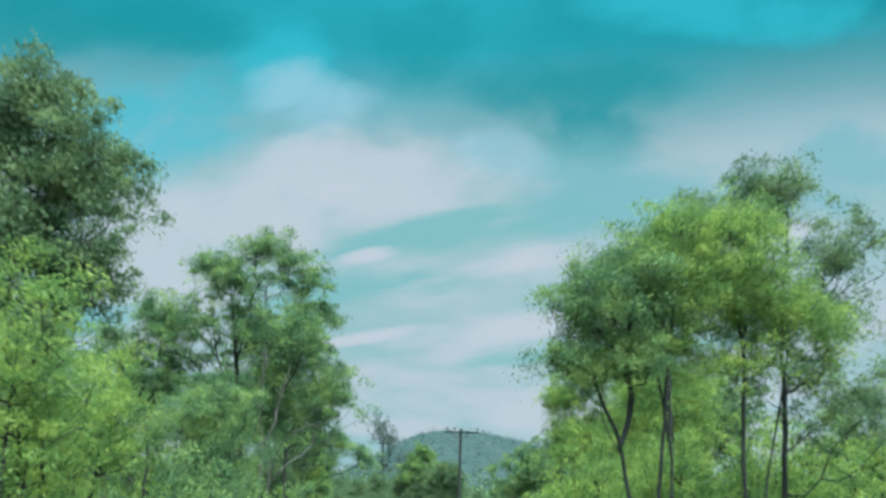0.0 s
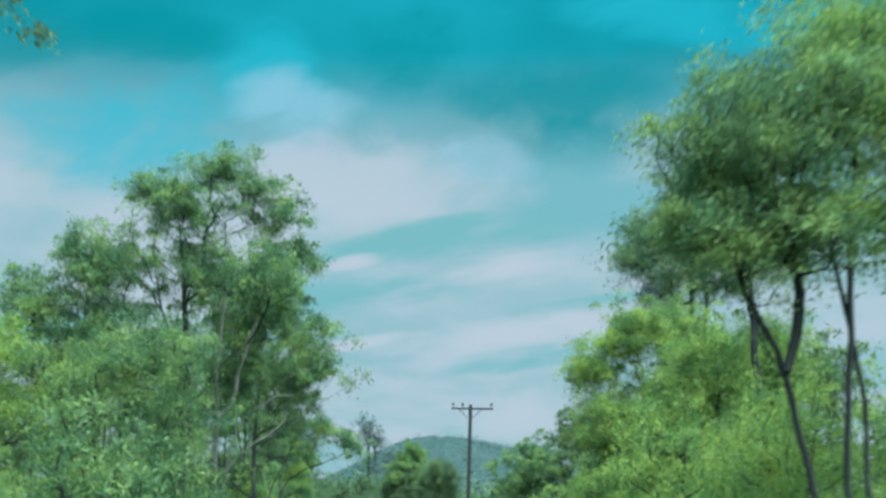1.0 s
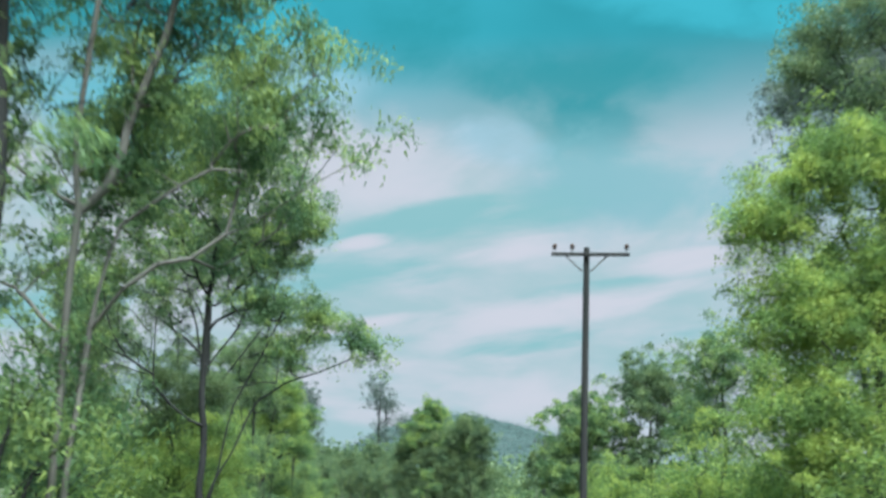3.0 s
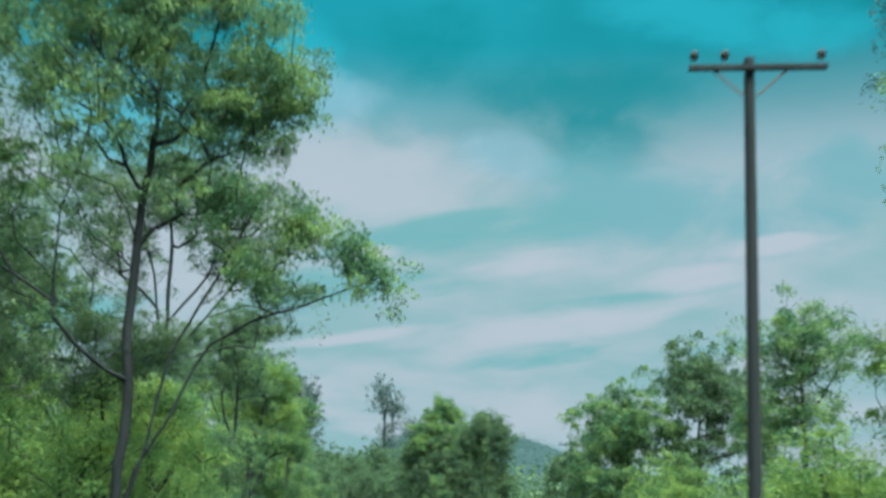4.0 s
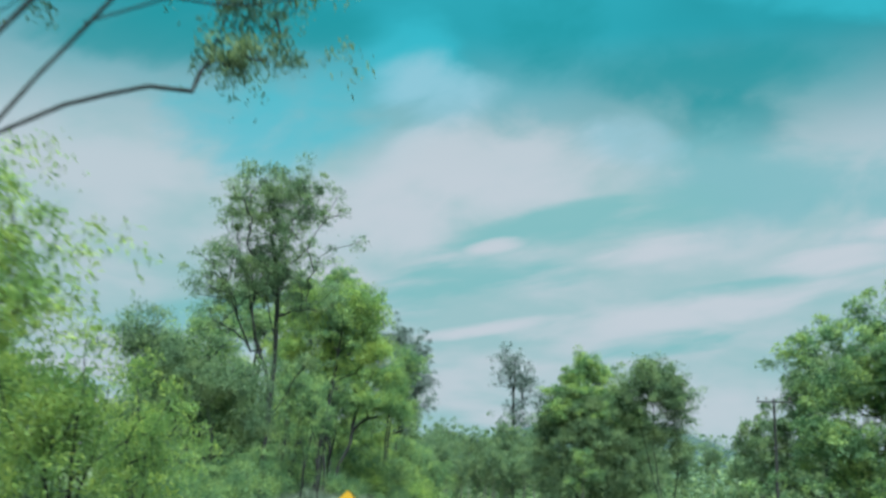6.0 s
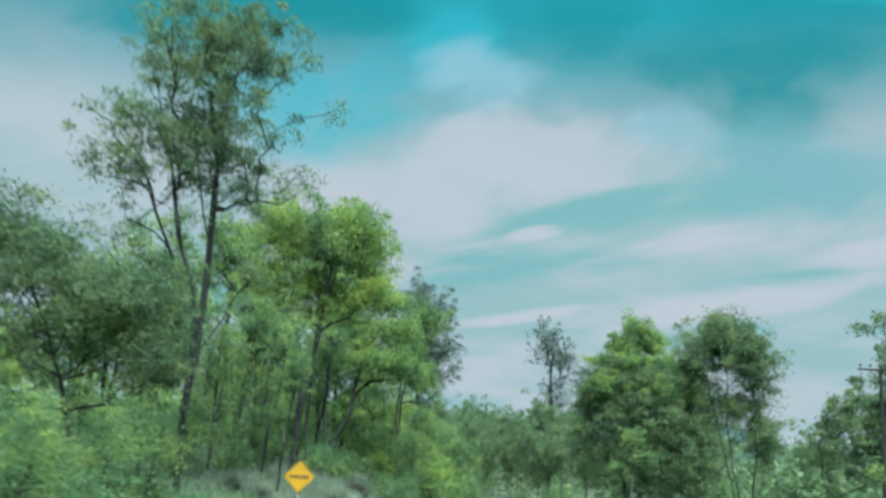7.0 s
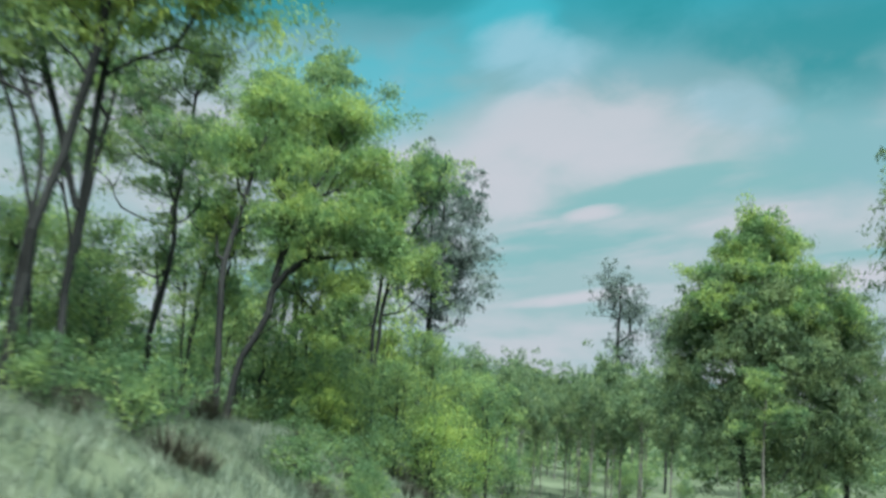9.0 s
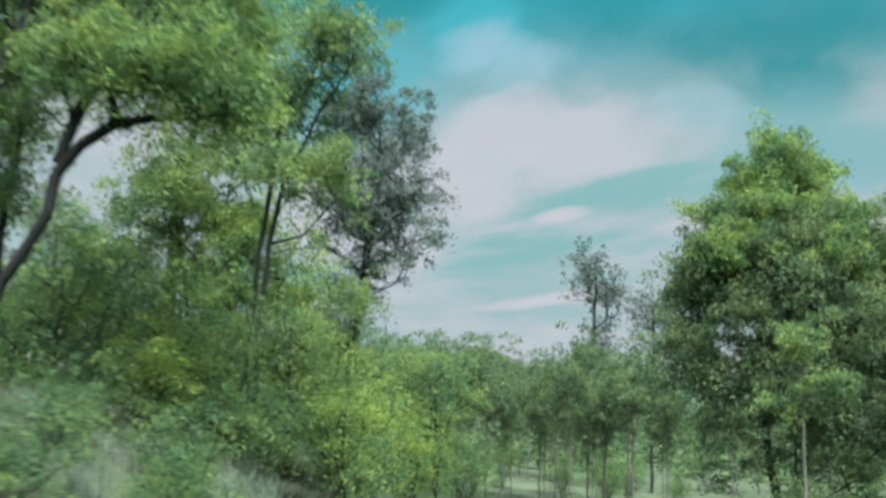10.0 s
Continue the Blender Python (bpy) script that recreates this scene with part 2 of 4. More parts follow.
# ---- trees ----
def tubes(start, end, r0, r1, sides):
    """Tapered tubes along many straight pieces at once: vertices and quads."""
    along = unit(end - start)
    help_ = np.where(np.abs(along[:, 2:3]) > 0.9, np.array([[1.0, 0, 0]]), np.array([[0, 0, 1.0]]))
    u = unit(np.cross(along, help_))
    v = np.cross(along, u)
    a = np.linspace(0, 2 * math.pi, sides, endpoint=False)
    ring = np.cos(a)[None, :, None] * u[:, None] + np.sin(a)[None, :, None] * v[:, None]
    co = np.stack([start[:, None] + ring * r0[:, None, None], end[:, None] + ring * r1[:, None, None]], 1)
    n = len(start)
    k = np.arange(sides)
    quad = np.stack([k, (k + 1) % sides, (k + 1) % sides + sides, k + sides], -1)
    return co.reshape(-1, 3), (np.arange(n)[:, None, None] * 2 * sides + quad[None]).reshape(-1, 4)


def leaves(rng, centres, spread, count, length, aspect, droop):
    """Single pointed leaves, hung in clumps round the twig ends."""
    n = len(centres) * count
    c = np.repeat(centres, count, 0)
    size = np.repeat(rng.uniform(0.5, 1.35, len(centres)), count)[:, None]
    ball = np.clip(rng.normal(size=(n, 3)), -1.9, 1.9) * (0.52, 0.52, 0.40)
    # most leaves lie in a cap over the twig ends, with some trailing below its rim
    out, turn = np.sqrt(rng.random(n)) * 1.15, rng.uniform(0, 6.28, n)
    fall = np.where(rng.random(n) < 0.3, rng.random(n) * 1.1 * out, 0)
    cap = np.stack([out * np.cos(turn), out * np.sin(turn), 0.45 - 0.62 * out**2 - fall], -1) + rng.normal(size=(n, 3)) * 0.12
    c = c + np.where(rng.random((n, 1)) < 0.62, cap, ball) * spread * size
    along = unit(rng.normal(size=(n, 3)) + (0, 0, -droop))
    side = unit(np.cross(along, rng.normal(size=(n, 3))))
    far = length * rng.uniform(0.55, 1.3, (n, 1))
    wide = far * aspect
    root = c - along * far / 2
    co = np.stack([root - side * wide / 2, root + side * wide / 2 + along * far * 0.12, c + along * far / 2], 1).reshape(-1, 3)
    return co, np.arange(3 * n).reshape(-1, 3)


def grow(seed, stems, lobes, leaf=0.24, count=240, spread=0.58, droop=1.1, aspect=0.32, girth=0.16, bend=0.06, twig=0.8, sides=(7, 4)):
    """A tree about its own base. stems: way points of each trunk; lobes: (x, y, z, rx, ry, rz, clumps) of the crown.
    Each clump is joined to the nearest lower wood, so that limbs fork on the way out."""
    rng = np.random.default_rng(seed)
    place, parent, trunk = [], [], []
    for stem in stems:
        way = np.array(stem, float)
        seg = np.r_[0, np.cumsum(np.linalg.norm(np.diff(way, axis=0), axis=1))]
        steps = np.linspace(0, seg[-1], max(6, int(seg[-1] / 0.7)))
        pts = np.stack([np.interp(steps, seg, way[:, k]) for k in range(3)], -1)
        wob = np.cumsum(rng.normal(size=(len(pts), 3)) * (bend, bend, 0), 0)
        pts = pts + wob * np.minimum(1, steps / 2)[:, None]
        for k, p in enumerate(pts):
            parent.append(len(place) - 1 if k else -1)
            place.append(p)
            trunk.append(True)
    ends = []
    for cx, cy, cz, rx, ry, rz, n in lobes:
        way = unit(rng.normal(size=(n, 3)))
        way[:, 2] = np.where((way[:, 2] < -0.3) & (rng.random(n) < 0.4), -way[:, 2], way[:, 2])
        p1, p2, p3 = rng.uniform(0, 6.28, 3)
        az, el = np.arctan2(way[:, 1], way[:, 0]), np.arcsin(way[:, 2])
        swell = 1 + 0.20 * np.sin(3 * az + 2 * el + p1) + 0.16 * np.sin(2 * az - 5 * el + p2) + 0.12 * np.sin(5 * az + 3 * el + p3)
        ends.append(np.array([cx, cy, cz]) + way * swell[:, None] * rng.random((n, 1)) ** 0.46 * (rx, ry, rz))
    ends = np.concatenate(ends)
    middle = np.array(place)[:, :2].mean(0)
    ends = ends[np.argsort(np.hypot(*(ends[:, :2] - middle).T) + 0.3 * ends[:, 2])]
    lowest = ends[:, 2].min() * 0.62
    weight = []
    for end in ends:
        p = np.array(place)
        d = end - p
        flat = np.hypot(d[:, 0], d[:, 1])
        cost = np.linalg.norm(d, axis=1) + 2.2 * np.maximum(0, 0.55 * flat - d[:, 2]) + 6 * (p[:, 2] < lowest)
        at = int(np.argmin(cost))
        start, reach = p[at], np.linalg.norm(d[at])
        pieces = max(2, int(reach / twig))
        sway = rng.normal(size=3) * 0.10 * reach
        sway[2] -= 0.10 * reach
        last = at
        for k in range(1, pieces + 1):
            u = k / pieces
            parent.append(last)
            last = len(place)
            place.append(start + d[at] * u + sway * math.sin(math.pi * u) + rng.normal(size=3) * 0.04 * (k < pieces))
            trunk.append(False)
        weight.append(last)
    place, parent, trunk = np.array(place), np.array(parent), np.array(trunk)
    load = np.zeros(len(place))
    load[weight] = 1
    for k in range(len(place) - 1, -1, -1):
        if parent[k] >= 0:
            load[parent[k]] += load[k]
    root = np.where(parent < 0)[0]
    most = max(load[root].max(), 1)
    r = np.maximum(girth * np.sqrt(np.maximum(load, 0.3) / most), 0.014)
    for k in root:
        r[k] = max(r[k], r[k + 1]) * (1.25 if place[k][2] < 0.6 else 0.8)
    has = parent >= 0
    wood = []
    for chosen, round_ in ((has & trunk, sides[0]), (has & ~trunk, sides[1])):
        k = np.where(chosen)[0]
        r_from = np.minimum(r[parent[k]], np.where(trunk[k], 9, 1.5 * r[k] + 0.01))
        wood.append(tubes(place[parent[k]], place[k], r_from, r[k], round_))
    (co, faces), (more, extra) = wood
    wood = np.concatenate([co, more]), np.concatenate([faces, extra + len(co)])
    crown = leaves(rng, np.concatenate([ends, ends + rng.normal(size=ends.shape) * spread * 0.9]), spread, count // 2, leaf, aspect, droop)
    return wood, crown


def plant(name, x, y, made, leaf_mat, bark, label, category="tree", group=""):
    """A tree of trunk, branches and crown, standing on the ground at x, y."""
    tree = new(name)
    tree.location = (x, y, float(ground_z(x, y)) - 0.08)
    trunk, crown = made
    for what, (co, faces), mat, soft in (("trunk", trunk, bark, True), ("crown", crown, leaf_mat, False)):
        ob = new(what, mesh_of(what, co, faces, mat, soft))
        ob.parent = tree
    return tagged(tree, label, category, group)


def base(x, y):
    return float(ground_z(x, y)) - 0.08


def tree_at(name, x, y, crown, leaf_mat, bark, label, seed, stems=None, group="", **kw):
    """crown: lobes in world places (x, y, z, rx, ry, rz, clumps); stems likewise."""
    b = np.array([x, y, base(x, y)])
    lobes = [(cx - x, cy - y, cz - b[2], rx, ry, rz, n) for cx, cy, cz, rx, ry, rz, n in crown]
    if stems is None:
        top = max(crown, key=lambda c: c[2])
        stems = [[(x, y, b[2]), (0.6 * x + 0.4 * top[0], 0.6 * y + 0.4 * top[1], 0.5 * b[2] + 0.5 * top[2]), (top[0], top[1], top[2] + 0.45 * top[5])]]
    stems = [[np.array(p, float) - b for p in s] for s in stems]
    return plant(name, x, y, grow(seed, stems, lobes, **kw), leaf_mat, bark, label, group=group)


# the left side, from the start on
tree_at("gum_tree", -12.8, 33, [(-12.4, 33, 14.6, 2.8, 2.8, 2.2, 90), (-10.2, 33, 12.6, 2.0, 2.0, 1.6, 50), (-12.4, 33, 10.2, 3.4, 3.2, 3.0, 100), (-10.2, 33, 9.0, 1.8, 1.8, 2.0, 36)], OLIVE, DARK_BARK, "tall dark olive gum tree with a dense drooping crown", 1, girth=0.2, leaf=0.22, count=210)
tree_at("wattle_tree", -9.5, 27, [(-9.5, 27, 4.5, 2.6, 2.6, 3.6, 70)], LIME, DARK_BARK, "bushy pale green wattle tree leaning over the verge", 2, girth=0.08, leaf=0.16, count=260)
tree_at("wattle_tree", -9.0, 50, [(-8.6, 50, 5.4, 3.2, 2.8, 3.4, 110), (-7.0, 50, 2.4, 2.4, 2.4, 2.6, 50)], GREEN, DARK_BARK, "bushy mid green wattle tree with many thin stems", 3, girth=0.10, leaf=0.15, count=290, stems=[[(-9.0, 50, -1.6), (-9.3, 50, 3), (-9.4, 50, 7)], [(-8.9, 50, -1.6), (-8.2, 50, 3), (-7.6, 50, 7)], [(-8.8, 50.1, -1.6), (-7.4, 50.1, 1.4), (-6.8, 50, 4)]])
tree_at("wattle_tree", -14, 48, [(-13.4, 48, 4.8, 3.4, 3.0, 3.6, 90)], LIME, DARK_BARK, "bushy yellow green wattle tree with many thin stems", 4, girth=0.10, leaf=0.17, count=260, stems=[[(-14, 48, -1.6), (-14.4, 48, 3), (-14.8, 48, 6.6)], [(-13.9, 48, -1.6), (-13.0, 48, 3), (-12.2, 48, 6.6)]])
tree_at("gum_tree", -7.89, 60, [(-8.4, 59.5, 15.2, 3.0, 2.6, 2.4, 70), (-7.4, 60, 17.8, 1.6, 1.4, 0.9, 26), (-10.4, 60, 16.4, 1.4, 1.4, 0.9, 24), (-11.4, 59.5, 12.4, 2.4, 2.2, 2.4, 44), (-4.6, 57.6, 11.6, 1.8, 1.6, 1.5, 36), (-7.0, 59, 12.0, 1.8, 1.6, 1.2, 24), (-10.0, 60.6, 8.4, 1.8, 1.4, 1.6, 40)], GREEN, DARK_BARK, "dark barked gum tree with a long limb arching over the verge", 5, bend=0.015, girth=0.13, leaf=0.18, count=170, spread=0.46,
        stems=[[(-7.87, 60.0, -2.2), (-7.89, 60.0, 0.11), (-7.98, 60.0, 2.87), (-7.79, 60.0, 4.89), (-7.82, 60.0, 6.33), (-7.96, 60.0, 7.53), (-8.21, 60.0, 10.02), (-8.5, 60.0, 12.34), (-8.98, 60.0, 15.37)], [(-7.83, 60.0, 6.2), (-7.16, 59.5, 7.15), (-5.94, 58.5, 8.32), (-5.23, 58.0, 8.82), (-3.99, 57.3, 8.93), (-3.04, 57.0, 9.18)], [(-5.23, 58.0, 8.82), (-4.75, 58.0, 9.57), (-4.46, 58.0, 10.6), (-4.33, 58.0, 12.13)], [(-7.960000000000001, 60.3, -2.2), (-7.98, 60.3, 2.16), (-8.27, 60.3, 5.33), (-8.87, 60.3, 8.83), (-9.11, 60.3, 9.53), (-9.57, 60.3, 10.65), (-10.13, 60.3, 13.0)], [(-7.98, 60.0, 7.94), (-7.16, 59.6, 8.12)], [(-6.93, 59.3, 7.2), (-6.07, 59.0, 7.33)]])
tree_at("gum_tree", -13.4, 61, [(-13.2, 61, 12.6, 2.2, 2.2, 2.0, 70), (-15.6, 61, 10.8, 1.8, 2.0, 1.8, 44), (-12.6, 61, 9.2, 2.4, 2.2, 2.0, 60)], GREEN, DARK_BARK, "green gum tree with a clumped crown behind the wattles", 45, girth=0.1, leaf=0.19, count=180, spread=0.5)
tree_at("gum_tree", -6.66, 61.7, [(-5.0, 62.5, 11.8, 2.4, 2.0, 3.0, 70), (-6.6, 63, 7.6, 4.4, 1.8, 3.4, 90), (-2.9, 63, 8.6, 1.8, 1.8, 2.8, 40), (-8.4, 62.5, 12.8, 2.0, 1.8, 2.0, 36), (-4.8, 62, 16.0, 1.8, 1.6, 1.9, 34), (-6.3, 62, 17.6, 1.6, 1.6, 1.1, 20), (-3.4, 62, 13.6, 1.2, 1.2, 1.2, 16)], GREEN, PALE_BARK, "tall pale barked gum tree with twisting stems", 43, bend=0.015, girth=0.115, leaf=0.19, count=180, spread=0.48,
        stems=[[(-6.640000000000001, 61.7, -2.2), (-6.66, 61.7, 0.28), (-6.72, 61.7, 3.38), (-6.74, 61.7, 5.84), (-6.97, 61.7, 7.25), (-6.97, 61.7, 9.3), (-6.85, 61.7, 12.37), (-7.15, 61.7, 15.6)], [(-6.37, 61.9, -2.2), (-6.39, 61.9, 0.28), (-6.2, 61.9, 3.7), (-6.09, 61.9, 4.66), (-5.85, 61.9, 5.64), (-4.96, 61.9, 6.39), (-4.04, 61.9, 7.0), (-3.21, 61.9, 6.98)], [(-6.77, 61.7, 6.12), (-7.19, 61.7, 6.67), (-7.45, 61.7, 7.23)], [(-6.76, 61.7, 3.11), (-7.25, 61.7, 3.47), (-7.7, 61.7, 4.02)], [(-6.74, 61.7, 5.84), (-6.09, 61.8, 6.74), (-6.08, 62.0, 7.96), (-5.43, 62.0, 10.25), (-4.9, 62.0, 14.6)]])
tree_at("gum_tree", -6.7, 80.3, [(-7.5, 80.4, 13.5, 4.8, 4.0, 4.9, 450), (-3.6, 80.2, 10.9, 1.7, 1.8, 1.8, 60), (-10.8, 79.3, 8.2, 4.2, 3.3, 5.1, 110), (-1.0, 80.6, 6.4, 0.8, 0.9, 0.6, 16), (-0.1, 80.7, 5.8, 0.35, 0.5, 0.5, 7), (-2.4, 80.5, 6.9, 1.1, 1.2, 0.7, 22), (-3.8, 80.5, 5.6, 1.1, 1.2, 0.5, 14), (-4.6, 80.3, 7.4, 1.7, 1.8, 1.1, 30), (-5.0, 80, 9.8, 1.8, 2.0, 1.4, 50)], GREEN, DARK_BARK, "large spreading gum tree with long limbs over the road", 6, girth=0.14, leaf=0.17, count=150, spread=0.40,
        stems=[[(-6.7, 80.3, -2.6), (-6.9, 80.2, 5.5), (-6.9, 80.4, 15.4)], [(-6.6000000000000005, 80.4, -2.6), (-6.2, 80.4, 0.3), (-5.2, 80.4, 2.6), (-4.87, 80.4, 3.65), (-3.45, 80.8, 4.5), (-1.9, 80.6, 5.0), (0.0, 80.7, 5.9)], [(-6.55, 80.3, -2.6), (-6.1, 80.2, 0.4), (-5.6, 80.2, 3.2), (-4.4, 80.2, 5.6), (-3.6, 80.2, 7.6)]])
tree_at("wattle_tree", -9.0, 89, [(-8.7, 89, 4.5, 1.2, 1.2, 1.0, 34), (-7.5, 89, 4.9, 0.8, 1.0, 0.7, 20), (-9.9, 89, 3.2, 1.3, 1.2, 1.2, 30), (-10.2, 89, 5.4, 1.1, 1.2, 0.9, 26)], OLIVE, DARK_BARK, "slim olive wattle tree with drooping sprays", 55, girth=0.06, leaf=0.15, count=180, spread=0.5)
tree_at("gum_tree", -9.6, 97, [(-9.8, 97.3, 12.2, 4.2, 3.4, 2.4, 130), (-6.2, 97.8, 10.6, 2.8, 2.4, 0.9, 60), (-3.8, 98, 8.9, 1.7, 1.6, 0.5, 22), (-4.9, 98, 7.3, 1.5, 1.2, 0.35, 12), (-12.6, 97, 9.2, 2.8, 2.6, 3.2, 80), (-13.2, 97, 12.8, 2.2, 2.2, 2.0, 60), (-10.0, 97.3, 14.4, 2.4, 2.2, 1.3, 60), (-6.4, 97.5, 13.4, 1.9, 1.8, 0.9, 40)], OLIVE, DARK_BARK, "dark gum tree with a forked trunk and wide flat crown", 8, bend=0.015, girth=0.085, leaf=0.17, count=130, spread=0.40, aspect=0.28,
        stems=[[(-9.42, 97, -2.4), (-9.42, 97.0, 5.4), (-9.63, 97.1, 6.52), (-9.86, 97.2, 7.79), (-10.2, 97.3, 9.58), (-10.7, 97.4, 10.7), (-11.28, 97.5, 12.87)], [(-9.44, 97.0, 5.56), (-9.28, 96.85, 7.11), (-9.4, 96.7, 8.18), (-9.42, 96.55, 10.19), (-9.69, 96.4, 12.27)], [(-9.3, 97.0, 7.28), (-8.55, 97.2, 8.47), (-7.93, 97.4, 9.28), (-7.75, 97.6, 10.15), (-7.49, 97.8, 11.37)], [(-9.38, 97, -2.4), (-9.38, 97.0, 5.07), (-8.69, 97.16, 6.24), (-7.72, 97.32, 7.68), (-6.82, 97.48, 9.05), (-6.18, 97.64, 10.1), (-5.51, 97.8, 11.06)], [(-7.61, 97.0, 7.56), (-5.91, 97.2, 8.26), (-4.73, 97.4, 8.09), (-3.49, 97.6, 8.5)], [(-6.67, 97.0, 8.79), (-5.54, 96.7, 9.02), (-4.52, 96.4, 8.95)], [(-9.18, 97.0, 5.19), (-7.69, 97.13, 5.99), (-6.38, 97.27, 6.41), (-5.45, 97.4, 6.37)], [(-9.79, 97.0, 7.72), (-10.52, 97.17, 8.57), (-11.34, 97.33, 9.08), (-12.32, 97.5, 9.85)]])
tree_at("wattle_tree", -8.6, 94, [(-9.2, 94, 2.2, 1.7, 1.8, 1.7, 60), (-7.2, 94, 1.9, 1.2, 1.3, 1.2, 36), (-10.6, 94, 1.6, 1.2, 1.3, 1.4, 30), (-9.0, 94, 3.9, 0.9, 0.9, 0.5, 24), (-7.9, 94, 3.4, 0.9, 0.9, 0.6, 24), (-10.2, 94, 3.6, 0.9, 1.0, 0.7, 22)], LIME, DARK_BARK, "lime green wattle tree on a short dark trunk", 9, girth=0.16, leaf=0.15, count=180, spread=0.5,
        stems=[[(-8.6, 94, -2.6), (-8.5, 94, -0.4), (-8.7, 94, 1.0), (-9.2, 94, 3.0)], [(-8.5, 94, -0.2), (-7.6, 94, 1.2), (-7.2, 94, 2.3)]])
tree_at("wattle_tree", -10.9, 119.5, [(-10.6, 119.5, 3.0, 1.6, 1.5, 1.2, 60), (-12.6, 119.5, 3.8, 1.5, 1.5, 1.3, 46), (-9.6, 119.5, 1.7, 0.9, 1.0, 0.8, 24), (-14.2, 120, 4.8, 1.6, 1.5, 1.5, 46), (-13.2, 119.8, 1.8, 1.6, 1.4, 1.4, 36)], OLIVE, DARK_BARK, "dark olive wattle tree with a low clumped crown", 52, girth=0.07, leaf=0.15, count=190, spread=0.5)
tree_at("gum_tree", -9.34, 122, [(-9.53, 122.0, 11.05, 3.06, 2.62, 2.01, 130), (-10.23, 122.0, 8.08, 2.97, 2.62, 1.92, 110), (-7.87, 122.0, 4.58, 0.44, 0.44, 0.35, 7)], OLIVE, DARK_BARK, "slender tall gum tree with several upright stems", 10, bend=0.015, girth=0.105, leaf=0.15, count=160, spread=0.36, aspect=0.3,
        stems=[[(-9.34, 122, -2.4), (-9.34, 122.0, -1.76), (-9.49, 122.1, 0.34), (-9.3, 122.21, 2.17), (-9.29, 122.31, 4.87), (-9.44, 122.42, 8.29), (-10.02, 122.52, 10.38)], [(-9.44, 122.0, 0.33), (-9.36, 121.91, 1.87), (-9.36, 121.83, 3.69), (-10.12, 121.74, 5.65), (-10.61, 121.65, 7.98), (-11.21, 121.56, 9.95)], [(-9.23, 122.0, 3.33), (-9.23, 122.15, 5.11), (-9.88, 122.29, 7.07), (-10.49, 122.44, 9.74)], [(-10.34, 122.0, 5.02), (-10.96, 121.87, 6.34), (-11.34, 121.74, 7.41)], [(-9.07, 122.0, 2.54), (-8.69, 122.06, 3.16), (-8.38, 122.11, 3.92), (-7.94, 122.17, 4.49)]])
tree_at("wattle_tree", -9.8, 139.5, [(-8.3, 139.5, 9.9, 1.7, 1.9, 2.0, 80), (-11.3, 139.3, 10.0, 1.9, 1.9, 1.8, 76), (-7.4, 139.5, 7.6, 1.0, 1.2, 1.3, 30), (-12.6, 139, 7.4, 1.2, 1.5, 1.4, 36), (-9.8, 139.5, 7.4, 1.7, 1.6, 1.3, 40)], LIME, DARK_BARK, "lime green wattle tree with a wide ragged crown", 11, girth=0.08, leaf=0.16, count=190, spread=0.5,
        stems=[[(-9.8, 139.5, -1.0), (-9.9, 139.5, 4.0), (-8.6, 139.5, 10.6)], [(-9.9, 139.5, 3.0), (-11.2, 139.4, 6.2), (-11.6, 139.3, 11.0)], [(-10.0, 139.4, -1.0), (-10.9, 139.2, 3.4), (-12.4, 139, 7.6)]])
tree_at("gum_tree", -11.4, 152, [(-10.2, 152.6, 6.2, 1.2, 1.3, 0.7, 36), (-8.4, 152.4, 5.9, 1.3, 1.3, 0.7, 40), (-6.9, 152.6, 5.2, 0.8, 0.8, 0.5, 26), (-12.2, 152.8, 8.2, 1.2, 1.3, 1.0, 36), (-10.4, 152.6, 8.0, 1.1, 1.2, 0.7, 26), (-8.2, 153.6, 8.2, 1.3, 1.3, 0.7, 34), (-8.9, 153.8, 10.0, 1.2, 1.2, 0.6, 30), (-12.8, 153.2, 6.2, 1.0, 1.4, 0.8, 28), (-11.2, 153.4, 10.2, 1.4, 1.3, 0.7, 34), (-7.2, 153.4, 7.0, 0.8, 0.9, 0.5, 18)], FRESH, DARK_BARK, "old gum tree with a dark forked trunk and fresh green leaves", 12, bend=0.015, girth=0.13, leaf=0.16, count=200, spread=0.5,
        stems=[[(-11.5, 152, -0.8), (-11.7, 152, 1.6), (-11.9, 151.9, 4.2), (-11.6, 152.5, 7), (-11.2, 153, 9.8)], [(-11.3, 152.2, -0.8), (-11.1, 152.2, 1.4), (-10.4, 152.3, 2.8), (-10.3, 152.4, 4.1), (-9.2, 152.5, 4.9), (-7.0, 152.6, 5.1)], [(-10.3, 152.4, 4.0), (-10.0, 153, 6.4), (-8.7, 153.6, 9.2)], [(-10.6, 152.3, 2.2), (-9.9, 152.2, 2.7), (-9.5, 152.2, 2.6)]])
tree_at("gum_tree", -8.6, 160.5, [(-6.9, 160, 10.0, 1.3, 1.4, 0.8, 32), (-8.8, 160.5, 8.4, 1.9, 1.8, 1.2, 44), (-7.4, 160, 6.2, 1.5, 1.5, 0.9, 30)], GREEN, DARK_BARK, "slim green gum tree with an outward leaning limb", 41, girth=0.07, leaf=0.18, count=180, spread=0.46,
        stems=[[(-8.6, 160.5, -1.2), (-8.8, 160.5, 4), (-8.6, 160.5, 8.6)], [(-8.6, 160.5, -1.2), (-8.5, 160.4, 5.4), (-7.6, 160, 7.6), (-6.5, 159.8, 9.2)]])
